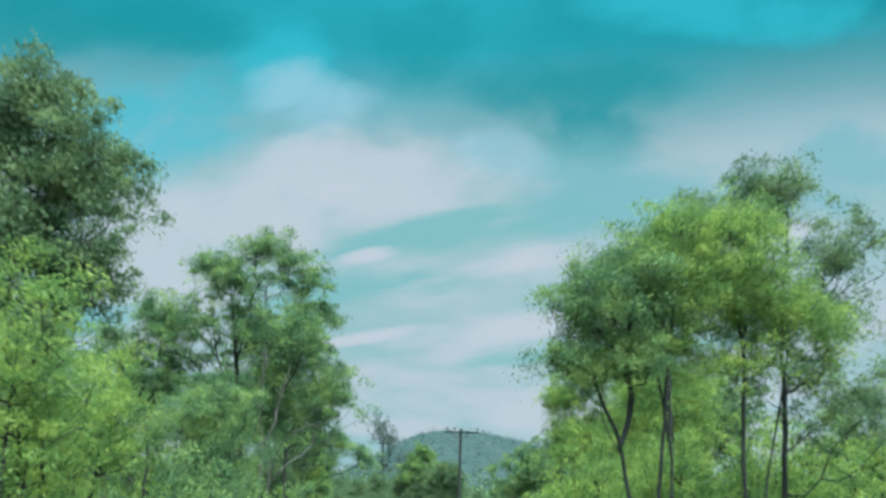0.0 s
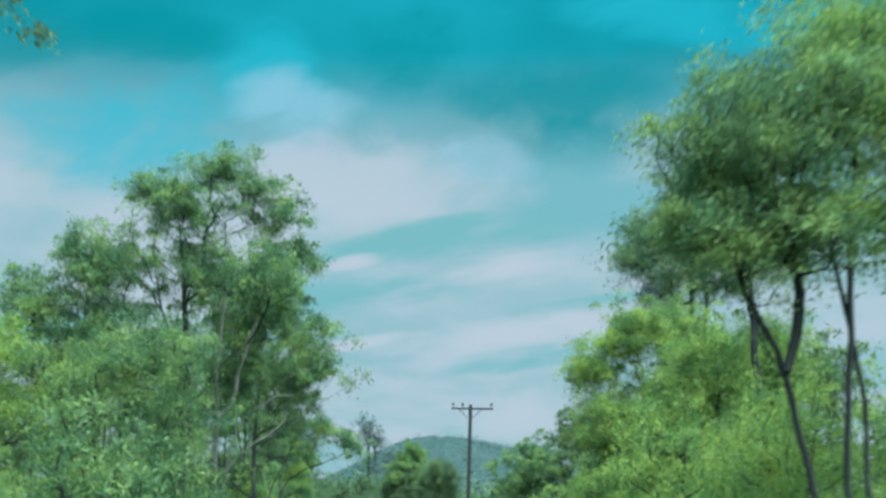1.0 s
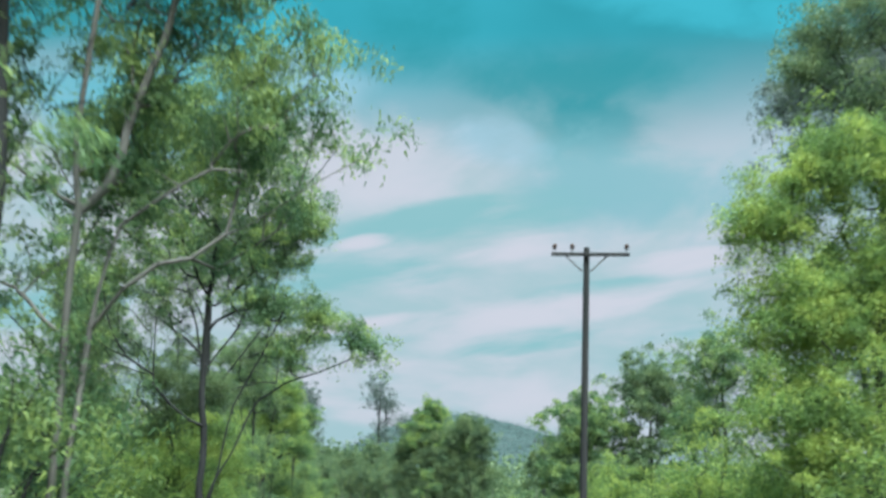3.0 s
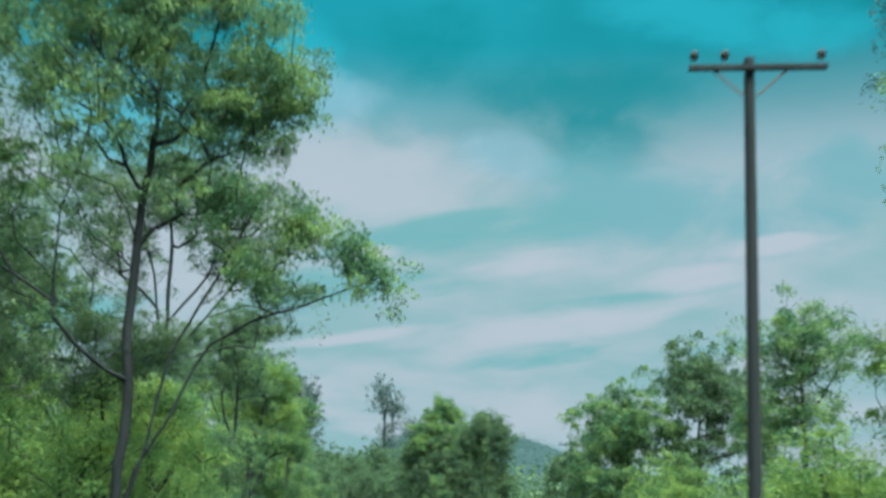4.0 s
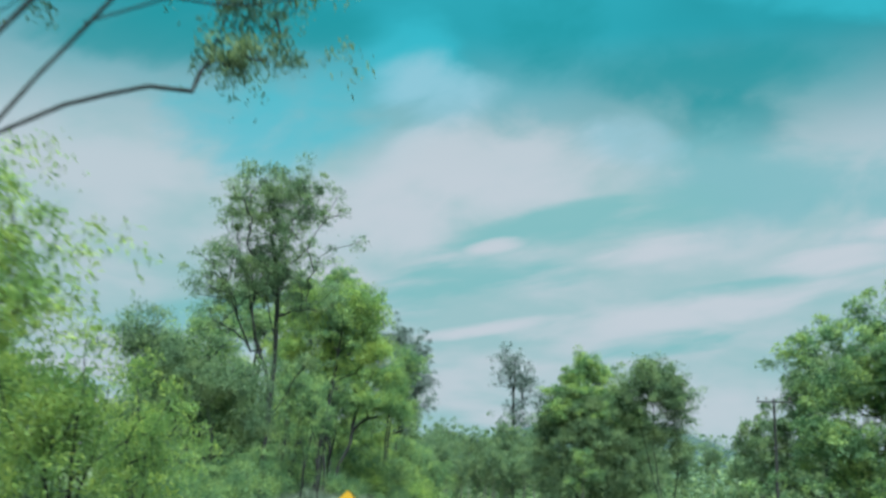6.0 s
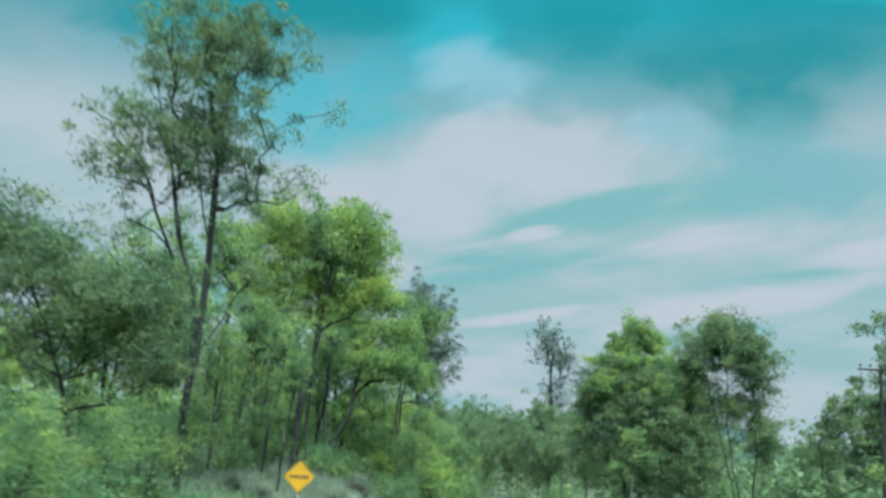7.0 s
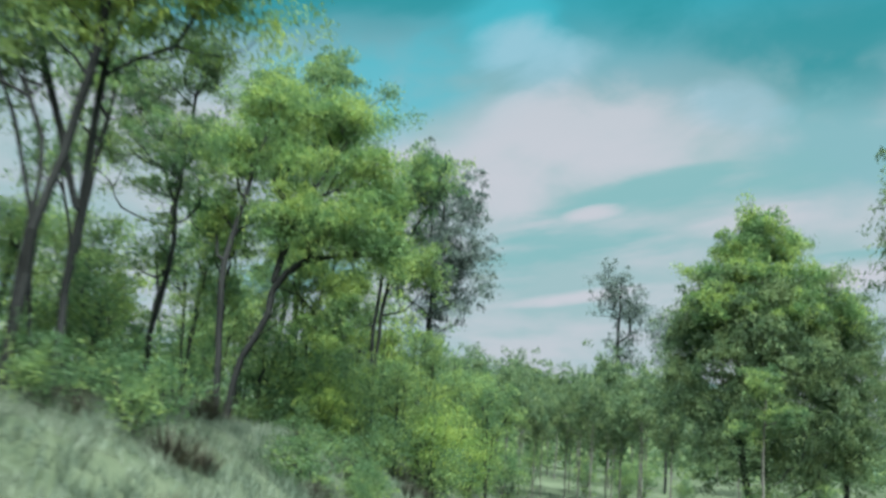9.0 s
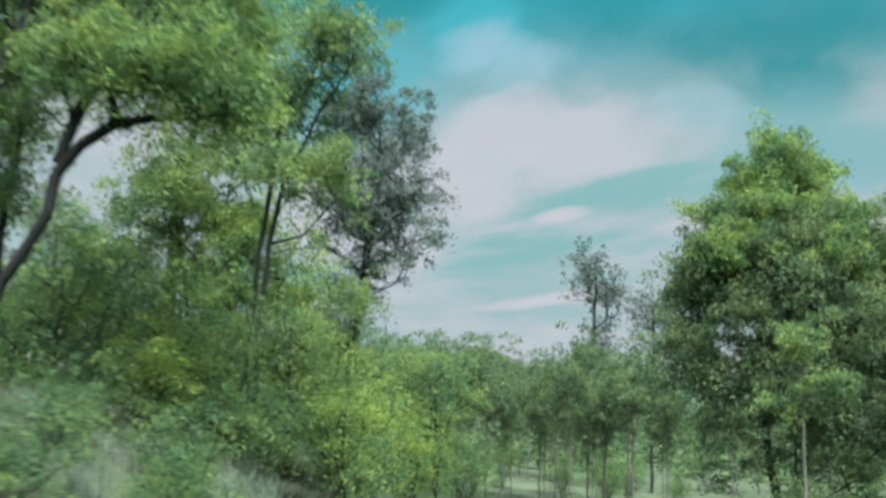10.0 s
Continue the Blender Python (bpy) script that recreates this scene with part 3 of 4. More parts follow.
tree_at("gum_tree", -10.0, 177, [(-9.8, 177, 13.8, 3.6, 3.0, 2.2, 100), (-8.9, 177, 9.3, 3.3, 2.8, 3.4, 150)], GREY, DARK_BARK, "grey green gum tree with a hanging fine leaved crown", 13, girth=0.16, leaf=0.2, count=150, spread=0.46)
tree_at("gum_tree", -14.6, 169, [(-14.4, 169, 14.0, 3.6, 3.0, 4.4, 130), (-13.5, 168, 7.5, 3.2, 3.0, 3.5, 70)], GREEN, DARK_BARK, "tall leafy gum tree behind the bank", 14, girth=0.18, leaf=0.22, count=170)
tree_at("gum_tree", -13.2, 168, [(-12.0, 168, 6.2, 1.5, 1.5, 1.1, 44), (-14.8, 168, 7.4, 1.6, 1.5, 1.3, 46), (-13.2, 168, 4.2, 1.6, 1.5, 1.2, 36)], FRESH, DARK_BARK, "fresh green gum tree deep in the stand", 57, girth=0.08, leaf=0.19, count=180, spread=0.5)
tree_at("gum_tree", -17.2, 173, [(-15.5, 173, 19.8, 1.2, 1.3, 1.1, 30), (-18.8, 173, 18.2, 2.3, 2.1, 1.5, 56), (-17.2, 173, 15.6, 2.4, 2.1, 1.5, 46), (-20.2, 173, 15.2, 1.8, 1.8, 1.4, 30)], GREEN, DARK_BARK, "tall green gum tree with a high broken crown", 53, girth=0.14, leaf=0.2, count=170, spread=0.5)
tree_at("gum_tree", -22.8, 170, [(-21.4, 170, 18.6, 2.0, 1.9, 1.6, 50), (-24.8, 170, 17.2, 2.1, 2.0, 1.8, 46), (-22.4, 170, 14.6, 2.5, 2.2, 1.7, 50), (-26.6, 170, 14.0, 2.0, 2.0, 1.8, 36)], OLIVE, DARK_BARK, "tall dark olive gum tree with an open crown", 54, girth=0.15, leaf=0.2, count=170, spread=0.5)
# straight ahead
tree_at("gum_tree", 3.0, 256, [(1.8, 256, 22.6, 3.0, 2.6, 4.4, 90), (4.8, 256, 20.0, 2.4, 2.4, 3.8, 56), (3.4, 256, 14.5, 2.8, 2.6, 4.0, 56)], GREY, DARK_BARK, "sparse grey gum tree standing above the woods", 15, girth=0.26, leaf=0.36, count=44, spread=0.6)
tree_at("gum_tree", 7.6, 232, [(7.6, 232, 13.6, 2.6, 2.2, 3.2, 50), (9.6, 232, 10.5, 2.4, 2.2, 3.0, 36)], GREY, DARK_BARK, "thin grey gum tree rising out of the woods", 42, girth=0.16, leaf=0.32, count=60, spread=0.6)
# the right side
tree_at("gum_tree", 8.8, 32.4, [(7.3, 32.3, 8.5, 1.4, 1.6, 1.4, 76), (8.9, 32.5, 9.5, 1.4, 1.5, 1.4, 60), (6.6, 32.2, 6.7, 0.8, 1.1, 0.8, 30), (8.6, 32.4, 6.9, 1.5, 1.5, 0.8, 40)], GREEN, DARK_BARK, "green roadside gum tree with a leaning dark trunk", 16, bend=0.02, girth=0.105, leaf=0.14, count=210, spread=0.5,
        stems=[[(8.8, 32.4, -1.9), (8.5, 32.3, 1.4), (8.2, 32.5, 4.2), (7.6, 32.6, 5.6), (7.0, 32.4, 7.4), (6.8, 32.3, 9.0)], [(8.2, 32.5, 4.0), (8.6, 32.5, 5.2), (8.5, 32.5, 7.4), (8.9, 32.5, 9.8)], [(8.3, 32.4, 3.4), (7.6, 32.2, 4.6), (7.4, 32.2, 5.8)]])
tree_at("gum_tree", 9.7, 33.2, [(10.2, 32.9, 9.7, 1.5, 1.5, 1.5, 66), (10.9, 33, 11.6, 1.2, 1.3, 0.8, 36), (10.2, 33.2, 7.4, 1.3, 1.3, 0.7, 26)], LIME, DARK_BARK, "leafy yellow green gum tree with thin upright stems", 17, bend=0.02, girth=0.065, leaf=0.14, count=210, spread=0.5,
        stems=[[(9.7, 33.2, -1.9), (9.6, 33.2, 2), (10.0, 33, 6.6), (10.8, 33, 11.4)], [(9.8, 33.3, -1.9), (10.1, 33.3, 3.6), (9.6, 33.2, 7), (9.7, 33, 9.8)]])
tree_at("gum_tree", 12.6, 33, [(12.6, 32.8, 9.8, 2.1, 2.1, 1.9, 96), (14.8, 33, 8.2, 1.7, 1.8, 1.7, 60), (12.4, 33, 6.8, 1.5, 1.5, 0.8, 26), (13.4, 33, 11.8, 1.4, 1.4, 0.7, 36)], LIME, DARK_BARK, "yellow green gum tree with a rounded crown on upright stems", 47, bend=0.02, girth=0.075, leaf=0.14, count=210, spread=0.5,
        stems=[[(12.6, 33, -1.9), (12.6, 33, 3.6), (12.9, 33, 7.6), (12.4, 33, 10.6)], [(12.7, 33.1, -1.9), (13.3, 33.1, 3), (14.4, 33, 7.4)]])
tree_at("gum_tree", 14.8, 36, [(15.8, 36, 14.2, 1.7, 1.7, 1.2, 46), (13.4, 36, 12.8, 1.9, 1.9, 1.3, 50), (18.4, 36, 11.6, 1.4, 1.5, 1.7, 36), (15.5, 36, 9.2, 3.0, 2.6, 2.4, 80), (17.6, 36, 6.0, 2.0, 2.0, 2.4, 50)], OLIVE, DARK_BARK, "dark olive gum tree rising over its lighter neighbours", 18, girth=0.11, leaf=0.16, count=190, spread=0.5)
tree_at("gum_tree", 15.8, 53, [(14.0, 53, 15.1, 1.3, 1.3, 1.1, 46), (16.4, 53, 16.4, 1.9, 1.8, 1.7, 80), (15.6, 53, 12.7, 1.6, 1.7, 1.1, 40), (17.8, 53, 13.5, 1.8, 1.8, 1.6, 50)], OLIVE, DARK_BARK, "tall dark gum tree with a heavy clumped crown", 19, girth=0.15, leaf=0.16, count=200, spread=0.5)
tree_at("wattle_tree", 17.0, 54.5, [(17.4, 54.5, 6.8, 2.2, 2.2, 3.0, 110), (15.6, 54.5, 3.0, 2.0, 2.0, 2.6, 70)], LIME, DARK_BARK, "dense lime green wattle tree below a taller gum", 49, girth=0.10, leaf=0.17, count=230, spread=0.58)
tree_at("gum_tree", 23.2, 81, [(20.4, 81, 21.3, 2.0, 2.0, 1.6, 46), (23.4, 81, 23.0, 2.4, 2.2, 1.7, 56), (22.4, 81, 18.5, 2.4, 2.2, 1.4, 36), (26.9, 81, 21.7, 2.5, 2.2, 2.4, 56), (29.9, 81, 20.3, 2.7, 2.5, 2.7, 60), (18.9, 81, 19.5, 1.2, 1.2, 0.6, 18), (26.6, 81, 17.8, 2.7, 2.5, 1.7, 40)], OLIVE, DARK_BARK, "dark olive gum tree with an open clumped crown", 46, girth=0.18, leaf=0.2, count=180, spread=0.68)
tree_at("wattle_tree", 17.4, 76, [(17.1, 76, 12.6, 2.3, 2.1, 2.1, 90), (20.3, 76, 13.0, 2.7, 2.3, 2.3, 100), (14.7, 76, 10.3, 1.4, 1.6, 1.5, 50), (15.9, 75.5, 6.8, 2.5, 2.3, 2.8, 130), (19.4, 75.5, 7.6, 3.0, 2.7, 3.5, 140), (15.5, 75, 2.5, 3.0, 2.7, 3.0, 100)], LIME, DARK_BARK, "broad lime green wattle tree in a dense stand", 20, girth=0.14, leaf=0.18, count=230, spread=0.6)
tree_at("wattle_tree", 25.5, 78, [(25.5, 78, 9.0, 4.2, 3.4, 5.6, 150)], LIME, DARK_BARK, "broad lime green wattle tree in a dense stand", 21, girth=0.14, leaf=0.2, count=240)
tree_at("wattle_tree", 18.0, 63, [(17.8, 63, 8.6, 2.5, 2.4, 2.6, 120), (16.2, 63, 4.4, 2.4, 2.4, 3.0, 90), (20.0, 63, 6.4, 2.2, 2.4, 3.6, 80)], LIME, DARK_BARK, "dense lime green wattle tree hung with soft foliage", 48, girth=0.12, leaf=0.17, count=240, spread=0.6)
tree_at("gum_tree", 25.6, 90, [(22.5, 90, 22.0, 1.8, 1.8, 1.3, 44), (24.7, 90, 23.9, 2.2, 2.1, 1.6, 56), (27.6, 90.5, 22.9, 3.2, 3.2, 2.7, 84), (24.4, 90, 19.1, 2.7, 2.4, 1.6, 50), (29.0, 91, 26.0, 3.2, 2.9, 2.4, 66)], GREY, DARK_BARK, "very tall grey green gum tree above the stand", 22, girth=0.22, leaf=0.22, count=190, spread=0.62)
tree_at("gum_tree", 27.5, 135, [(27.0, 134.5, 10.8, 4.0, 3.6, 3.8, 120), (31, 135, 8.0, 4.0, 3.6, 5.0, 90), (25, 134, 5.0, 3.5, 3, 4.5, 70)], OLIVE, DARK_BARK, "rounded olive gum tree with a dense crown", 23, girth=0.2, leaf=0.32, count=160)
tree_at("gum_tree", 20.5, 134, [(20.8, 134, 6.6, 3.8, 3.6, 4.4, 110), (18.6, 134, 2.2, 3.4, 3.0, 3.4, 70)], GREEN, DARK_BARK, "rounded green gum tree with a dense crown", 24, girth=0.16, leaf=0.3, count=190)
tree_at("gum_tree", 26.0, 113, [(26.5, 113, 10.0, 4.0, 3.4, 3.6, 110), (25.0, 113, 5.0, 3.6, 3.2, 3.6, 70)], GREEN, DARK_BARK, "mid green gum tree with a broken leafy crown", 34, girth=0.18, leaf=0.24, count=180)
tree_at("gum_tree", 29.0, 97, [(29, 97, 12.5, 4.2, 3.6, 4.4, 120)], OLIVE, DARK_BARK, "dark olive gum tree with a ragged crown", 35, girth=0.2, leaf=0.24, count=170)
tree_at("wattle_tree", 25.0, 94, [(25, 94, 5.0, 3.6, 3.2, 5.0, 110)], LIME, DARK_BARK, "broad lime green wattle tree in a dense stand", 36, girth=0.14, leaf=0.24, count=200)
tree_at("gum_tree", 27.0, 164, [(27.0, 164, 9.0, 4.6, 4.0, 4.6, 110), (23.5, 164, 3.6, 4.4, 3.6, 4.4, 90)], OLIVE, DARK_BARK, "dark rounded gum tree at the edge of the clearing", 25, girth=0.2, leaf=0.32, count=190)
tree_at("gum_tree", 12.3, 152, [(11.0, 152, 7.9, 2.1, 2.0, 1.6, 100), (12.8, 152, 6.4, 1.2, 1.3, 2.6, 64), (9.4, 152.4, 6.2, 1.1, 1.2, 1.6, 36), (13.2, 152, 2.6, 0.9, 1.0, 2.2, 30), (11.4, 152.6, 4.4, 1.2, 1.2, 1.4, 26)], OLIVE, DARK_BARK, "slender gum tree with a domed crown hanging on thin stems", 26, girth=0.05, leaf=0.19, count=180, spread=0.5,
        stems=[[(12.3, 152, -3.5), (11.4, 152, 2.4), (11.0, 152, 8.6)], [(12.5, 152.2, -3.5), (13.0, 152, 2.4), (12.7, 152, 7)], [(12.2, 152.2, -3.5), (11.0, 152.3, 1.8), (9.6, 152.4, 6.6)]])
tree_at("gum_tree", 8.6, 178.5, [(7.4, 178.0, 8.4, 2.5, 2.2, 1.7, 90), (10.8, 178.4, 8.2, 2.7, 2.2, 1.9, 90), (8.6, 177.6, 5.6, 4.4, 3.0, 2.8, 190), (5.4, 178.4, 6.6, 1.5, 1.6, 2.0, 50), (8.8, 178.5, 1.8, 4.9, 3.4, 3.4, 170), (4.8, 178.6, 3.6, 1.2, 1.4, 2.0, 36)], OLIVE, DARK_BARK, "big broad crowned olive green tree with dense foliage", 27, girth=0.2, leaf=0.22, count=210, spread=0.62)
# added as a second tree: lighter leaves paint light on the crown's top
tree_at("gum_tree", 9.4, 179.8, [(8.6, 178.9, 13.0, 1.1, 1.1, 1.2, 34), (7.7, 178.9, 11.8, 1.4, 1.3, 0.9, 34), (10.0, 179, 11.8, 1.4, 1.3, 1.0, 36), (6.3, 178.6, 10.3, 1.3, 1.2, 0.7, 24), (8.4, 177.6, 10.2, 2.0, 1.4, 0.6, 44), (11.6, 178.8, 10.2, 1.3, 1.2, 0.7, 24), (6.6, 176.6, 8.2, 1.5, 1.0, 0.9, 30), (10.6, 176.8, 8.0, 1.8, 1.0, 1.0, 36), (13.0, 178, 8.4, 1.3, 1.2, 0.8, 24)], FRESH, DARK_BARK, "fresh green gum crown added as the lit pointed top of its darker neighbour", 44, girth=0.12, leaf=0.21, count=170, spread=0.5,
        stems=[[(9.4, 179.8, -3.5), (9.2, 179.6, 6), (8.7, 179, 13.4)], [(9.3, 179.7, 6.4), (7.9, 179.2, 9.6), (7.3, 178.9, 11.9)], [(9.3, 179.7, 7.0), (10.3, 179.3, 10), (10.4, 179, 12)]])
tree_at("gum_tree", 13.6, 180.5, [(13.6, 180, 7.4, 2.4, 2.4, 2.2, 80), (13.9, 180, 3.8, 3.0, 3.0, 3.6, 110), (12.4, 179, 0.5, 3.6, 3.0, 3.6, 60)], OLIVE, DARK_BARK, "broad olive green tree grown into its neighbour", 37, girth=0.18, leaf=0.23, count=210, spread=0.62)
tree_at("young_gum_tree", 7.9, 172.0, [(7.9, 172.0, 3.6, 0.9, 0.9, 0.7, 22), (8.8, 171.8, 2.0, 0.9, 0.8, 0.6, 16), (7.2, 172, 1.4, 0.7, 0.7, 0.4, 8)], GREEN, PALE_BARK, "small pale stemmed young gum tree in the grass", 38, girth=0.06, leaf=0.17, count=130, spread=0.36)


# ---- copied woods ----
def proto(name, height, lobes, seed, mat, bark, label, stems=None, **kw):
    """A tree of its own standing far back in the woods, from which copies are made."""
    stems = stems or [[(0, 0, 0), (0.1, 0, 0.5 * height), (0, 0.2, 0.93 * height)]]
    return grow(seed, stems, lobes, **kw), mat, bark, label, name


def three_stems(h, w):
    return [[(0, 0, 0), (0.2 * w, 0.1, 0.4 * h), (0.5 * w, 0.1, 0.9 * h)], [(0, 0, 0), (-0.3 * w, 0, 0.4 * h), (-0.6 * w, 0, 0.85 * h)], [(0, 0, 0), (0.1, -0.3 * w, 0.5 * h), (0, -0.5 * w, 0.8 * h)]]


BUSH = proto("wattle_bush", 4, [(0, 0, 2.3, 1.9, 1.9, 1.9, 46)], 101, LIME, DARK_BARK, "rounded lime green wattle bush in the understorey", three_stems(4, 1.4), leaf=0.16, count=146, girth=0.05, twig=1.2, sides=(5, 3))
SHRUB = proto("shrub", 2, [(0, 0, 0.9, 1.2, 1.2, 0.8, 26)], 102, GREEN, DARK_BARK, "low green shrub on the grassy bank", three_stems(1.5, 0.8), leaf=0.13, count=110, spread=0.4, girth=0.03, twig=1.2, sides=(5, 3))
YOUNG = proto("young_gum_tree", 8, [(0, 0, 5.6, 1.9, 1.9, 2.6, 52)], 103, GREEN, DARK_BARK, "young green gum tree on thin stems in the bush", three_stems(8, 1.0), leaf=0.19, count=136, girth=0.07, twig=1.2, sides=(5, 3))
LEAFY = proto("wattle_tree", 10, [(0, 0, 6.0, 2.8, 2.8, 3.8, 72)], 104, LIME, DARK_BARK, "leafy yellow green wattle tree in the bush", three_stems(9, 1.5), leaf=0.24, count=104, girth=0.1, twig=1.2, sides=(5, 3))
TALL = proto("gum_tree", 16, [(0.3, 0, 12.2, 3.2, 3.0, 3.6, 80), (-1, 0.5, 7.5, 2.4, 2.4, 2.2, 26)], 105, OLIVE, PALE_BARK, "tall olive green gum tree further back in the bush", None, leaf=0.33, count=96, girth=0.16, twig=1.2, sides=(5, 3))
THIN = proto("young_gum_tree", 12, [(0, 0, 8.8, 2.1, 2.1, 2.9, 54)], 106, OLIVE, PALE_BARK, "slim olive green gum tree in a distant stand", None, leaf=0.30, count=108, girth=0.08, twig=1.2, sides=(5, 3))
GREEN_BUSH = proto("understorey_bush", 4, [(0, 0, 2.3, 1.9, 1.9, 1.9, 46)], 108, GREEN, DARK_BARK, "ragged mid green bush in the understorey", three_stems(4, 1.4), leaf=0.18, count=96, girth=0.05, twig=1.2, sides=(5, 3))
SLIM = proto("slender_gum_tree", 13, [(0.6, 0, 9.6, 2.0, 1.8, 2.8, 60), (-0.8, 0.3, 6.6, 1.3, 1.3, 1.2, 18)], 107, GREEN, DARK_BARK, "slender gum tree with a bare dark trunk on the bank", [[(0, 0, 0), (0.15, 0, 3), (0.5, 0.1, 6), (0.7, 0, 11.5)], [(0, 0, 0), (0.2, 0.1, 4.2), (-0.8, 0.3, 7.2)]], leaf=0.21, count=84, spread=0.42, girth=0.10, twig=1.2, sides=(5, 3))
FIRST = {}


def stand(kind, x, y, size, turn):
    """One more tree of a kind, as a copy of the first."""
    key = id(kind)
    wide = size * (0.82 + 0.4 * ((turn * 7.3) % 1.0))
    place = Matrix.LocRotScale((x, y, base(x, y)), Euler((0, 0, turn)), (wide, wide * (0.88 + 0.24 * ((turn * 3.1) % 1.0)), size))
    if key not in FIRST:
        made, mat, bark, label, name = kind
        FIRST[key] = plant(name, x, y, made, mat, bark, label, group=name.replace("_", " ") + "s in the bush")
        FIRST[key].matrix_basis = place
        FIRST[key].scale = (1, 1, 1)
        return FIRST[key]
    return copy_thing(FIRST[key], place)


dice = np.random.default_rng(77)


def scatter(kind, n, x0, x1, y0, y1, s0, s1, gap=1.6, near=None, up_to=0):
    done = []
    for _ in range(n * 30):
        if len(done) == n:
            break
        x, y = dice.uniform(x0, x1), dice.uniform(y0, y1)
        if all(math.hypot(x - a, y - b) > gap for a, b in done):
            done.append((x, y))
            size, turn = dice.uniform(s0, s1), dice.uniform(0, 6.28)
            # a break in the understorey before the old gum, and the bare face of the bank
            if not (134 < y < 151 and -0.60 < x / (y - 129) < -0.40) and not (119 < y < 137 and -9.6 < x < 0):
                stand(near if near and y < up_to else kind, x, y, size, turn)


# left of the road
scatter(TALL, 13, -40, -15, 40, 125, 0.75, 1.05, 4)
scatter(TALL, 6, -40, -20, 134, 185, 0.32, 0.45, 5)
scatter(LEAFY, 14, -26, -12, 30, 118, 0.7, 1.0, 3)
scatter(BUSH, 18, -16, -7, 38, 116, 0.8, 1.3, 2, GREEN_BUSH, 72)
scatter(YOUNG, 14, -20, -10.5, 130, 176, 0.6, 1.0, 2)
scatter(LEAFY, 6, -26, -14, 134, 180, 0.5, 0.66, 4)
scatter(GREEN_BUSH, 11, -18, -9.5, 146, 190, 0.6, 1.0, 1.8)
scatter(GREEN_BUSH, 5, -19, -13, 130, 146, 0.5, 0.8, 1.8)
scatter(GREEN_BUSH, 12, -16, -9.8, 108, 138, 0.3, 0.6, 1.8, BUSH, 120)
scatter(SHRUB, 22, -12, -5.6, 124, 190, 0.6, 1.1, 1.5)
scatter(SHRUB, 6, -13, -9, 104, 120, 0.6, 1.0, 1.5)
scatter(SHRUB, 16, -11.5, -5.6, 104, 119, 0.45, 0.8, 1.2)
scatter(GREEN_BUSH, 9, -12.5, -7.6, 111, 126, 0.45, 0.7, 1.6)
scatter(SHRUB, 12, -11.5, -5.4, 142, 160, 0.6, 1.0, 1.3)
scatter(GREEN_BUSH, 8, -11, -4.5, 152, 182, 0.5, 0.9, 2, BUSH, 170)
for kind, x, y, size in ((YOUNG, -7.5, 166, 0.85), (LEAFY, -10.5, 170, 0.8), (YOUNG, -5.2, 173, 0.8), (YOUNG, -7.4, 160, 0.6), (GREEN_BUSH, -9.6, 156, 0.8), (BUSH, -6.6, 165, 0.9), (BUSH, 15, 38, 1.3), (BUSH, 18, 41, 1.4), (BUSH, 21, 37, 1.4), (LEAFY, 19, 44, 0.8), (BUSH, 11, 40, 1.2), (BUSH, 13.5, 47, 1.3), (LEAFY, 9.8, 46, 0.72), (LEAFY, 12.6, 43, 0.72), (LEAFY, 15.5, 50, 0.85), (LEAFY, 18.5, 47, 0.85), (BUSH, 9.6, 41, 1.1), (BUSH, 17.5, 42, 1.5),
                         (YOUNG, -17.2, 134, 1.0), (YOUNG, -15.6, 136, 0.95), (LEAFY, -20, 138, 0.85), (TALL, -14, 88, 0.85), (TALL, -16, 96, 0.9), (GREEN_BUSH, -12.4, 145, 0.8), (GREEN_BUSH, -9.0, 159, 0.9), (BUSH, -5.8, 170, 0.8), (GREEN_BUSH, -4.6, 178, 0.8), (BUSH, 23, 120, 1.3), (BUSH, 27, 124, 1.4), (GREEN_BUSH, 31, 121, 1.6), (GREEN_BUSH, 33, 128, 1.6), (BUSH, 18, 124, 0.9)):
    stand(kind, x, y, size, x + y)
for x, y, size, turn in ((-10.2, 138.4, 0.65, 0.3), (-12.4, 139.2, 0.71, 5.9), (-10.6, 144.8, 0.61, 5.6), (-8.4, 129.4, 0.42, 1.0), (-9.6, 131.5, 0.48, 0.2),
                         (-11.5, 134, 0.58, 5.7), (-13.8, 146, 0.88, 1.4), (-15.5, 141, 0.92, 0.1), (-12.8, 155, 0.68, 2.2), (-14.6, 132.5, 0.80, 3.0)):
    stand(SLIM, x, y, size, turn)
# the woods across the end of the straight
scatter(THIN, 34, -20, 7, 191, 220, 0.6, 0.95, 1.4)
for k in range(22):
    x, y = -36 + 2.0 * k + dice.uniform(-0.8, 0.8), dice.uniform(224, 250)
    stand(THIN, x, y, (dice.uniform(10.6, 12.6) - base(x, y)) / 12.2, dice.uniform(0, 6.28))
scatter(YOUNG, 9, -16, -7, 186, 206, 0.9, 1.2, 2)
scatter(THIN, 14, 12, 60, 220, 262, 0.8, 1.2, 4)
scatter(SHRUB, 8, -16, -7, 184, 200, 0.8, 1.5, 2)
scatter(GREEN_BUSH, 12, -16, 8, 207, 222, 0.7, 1.1, 2)
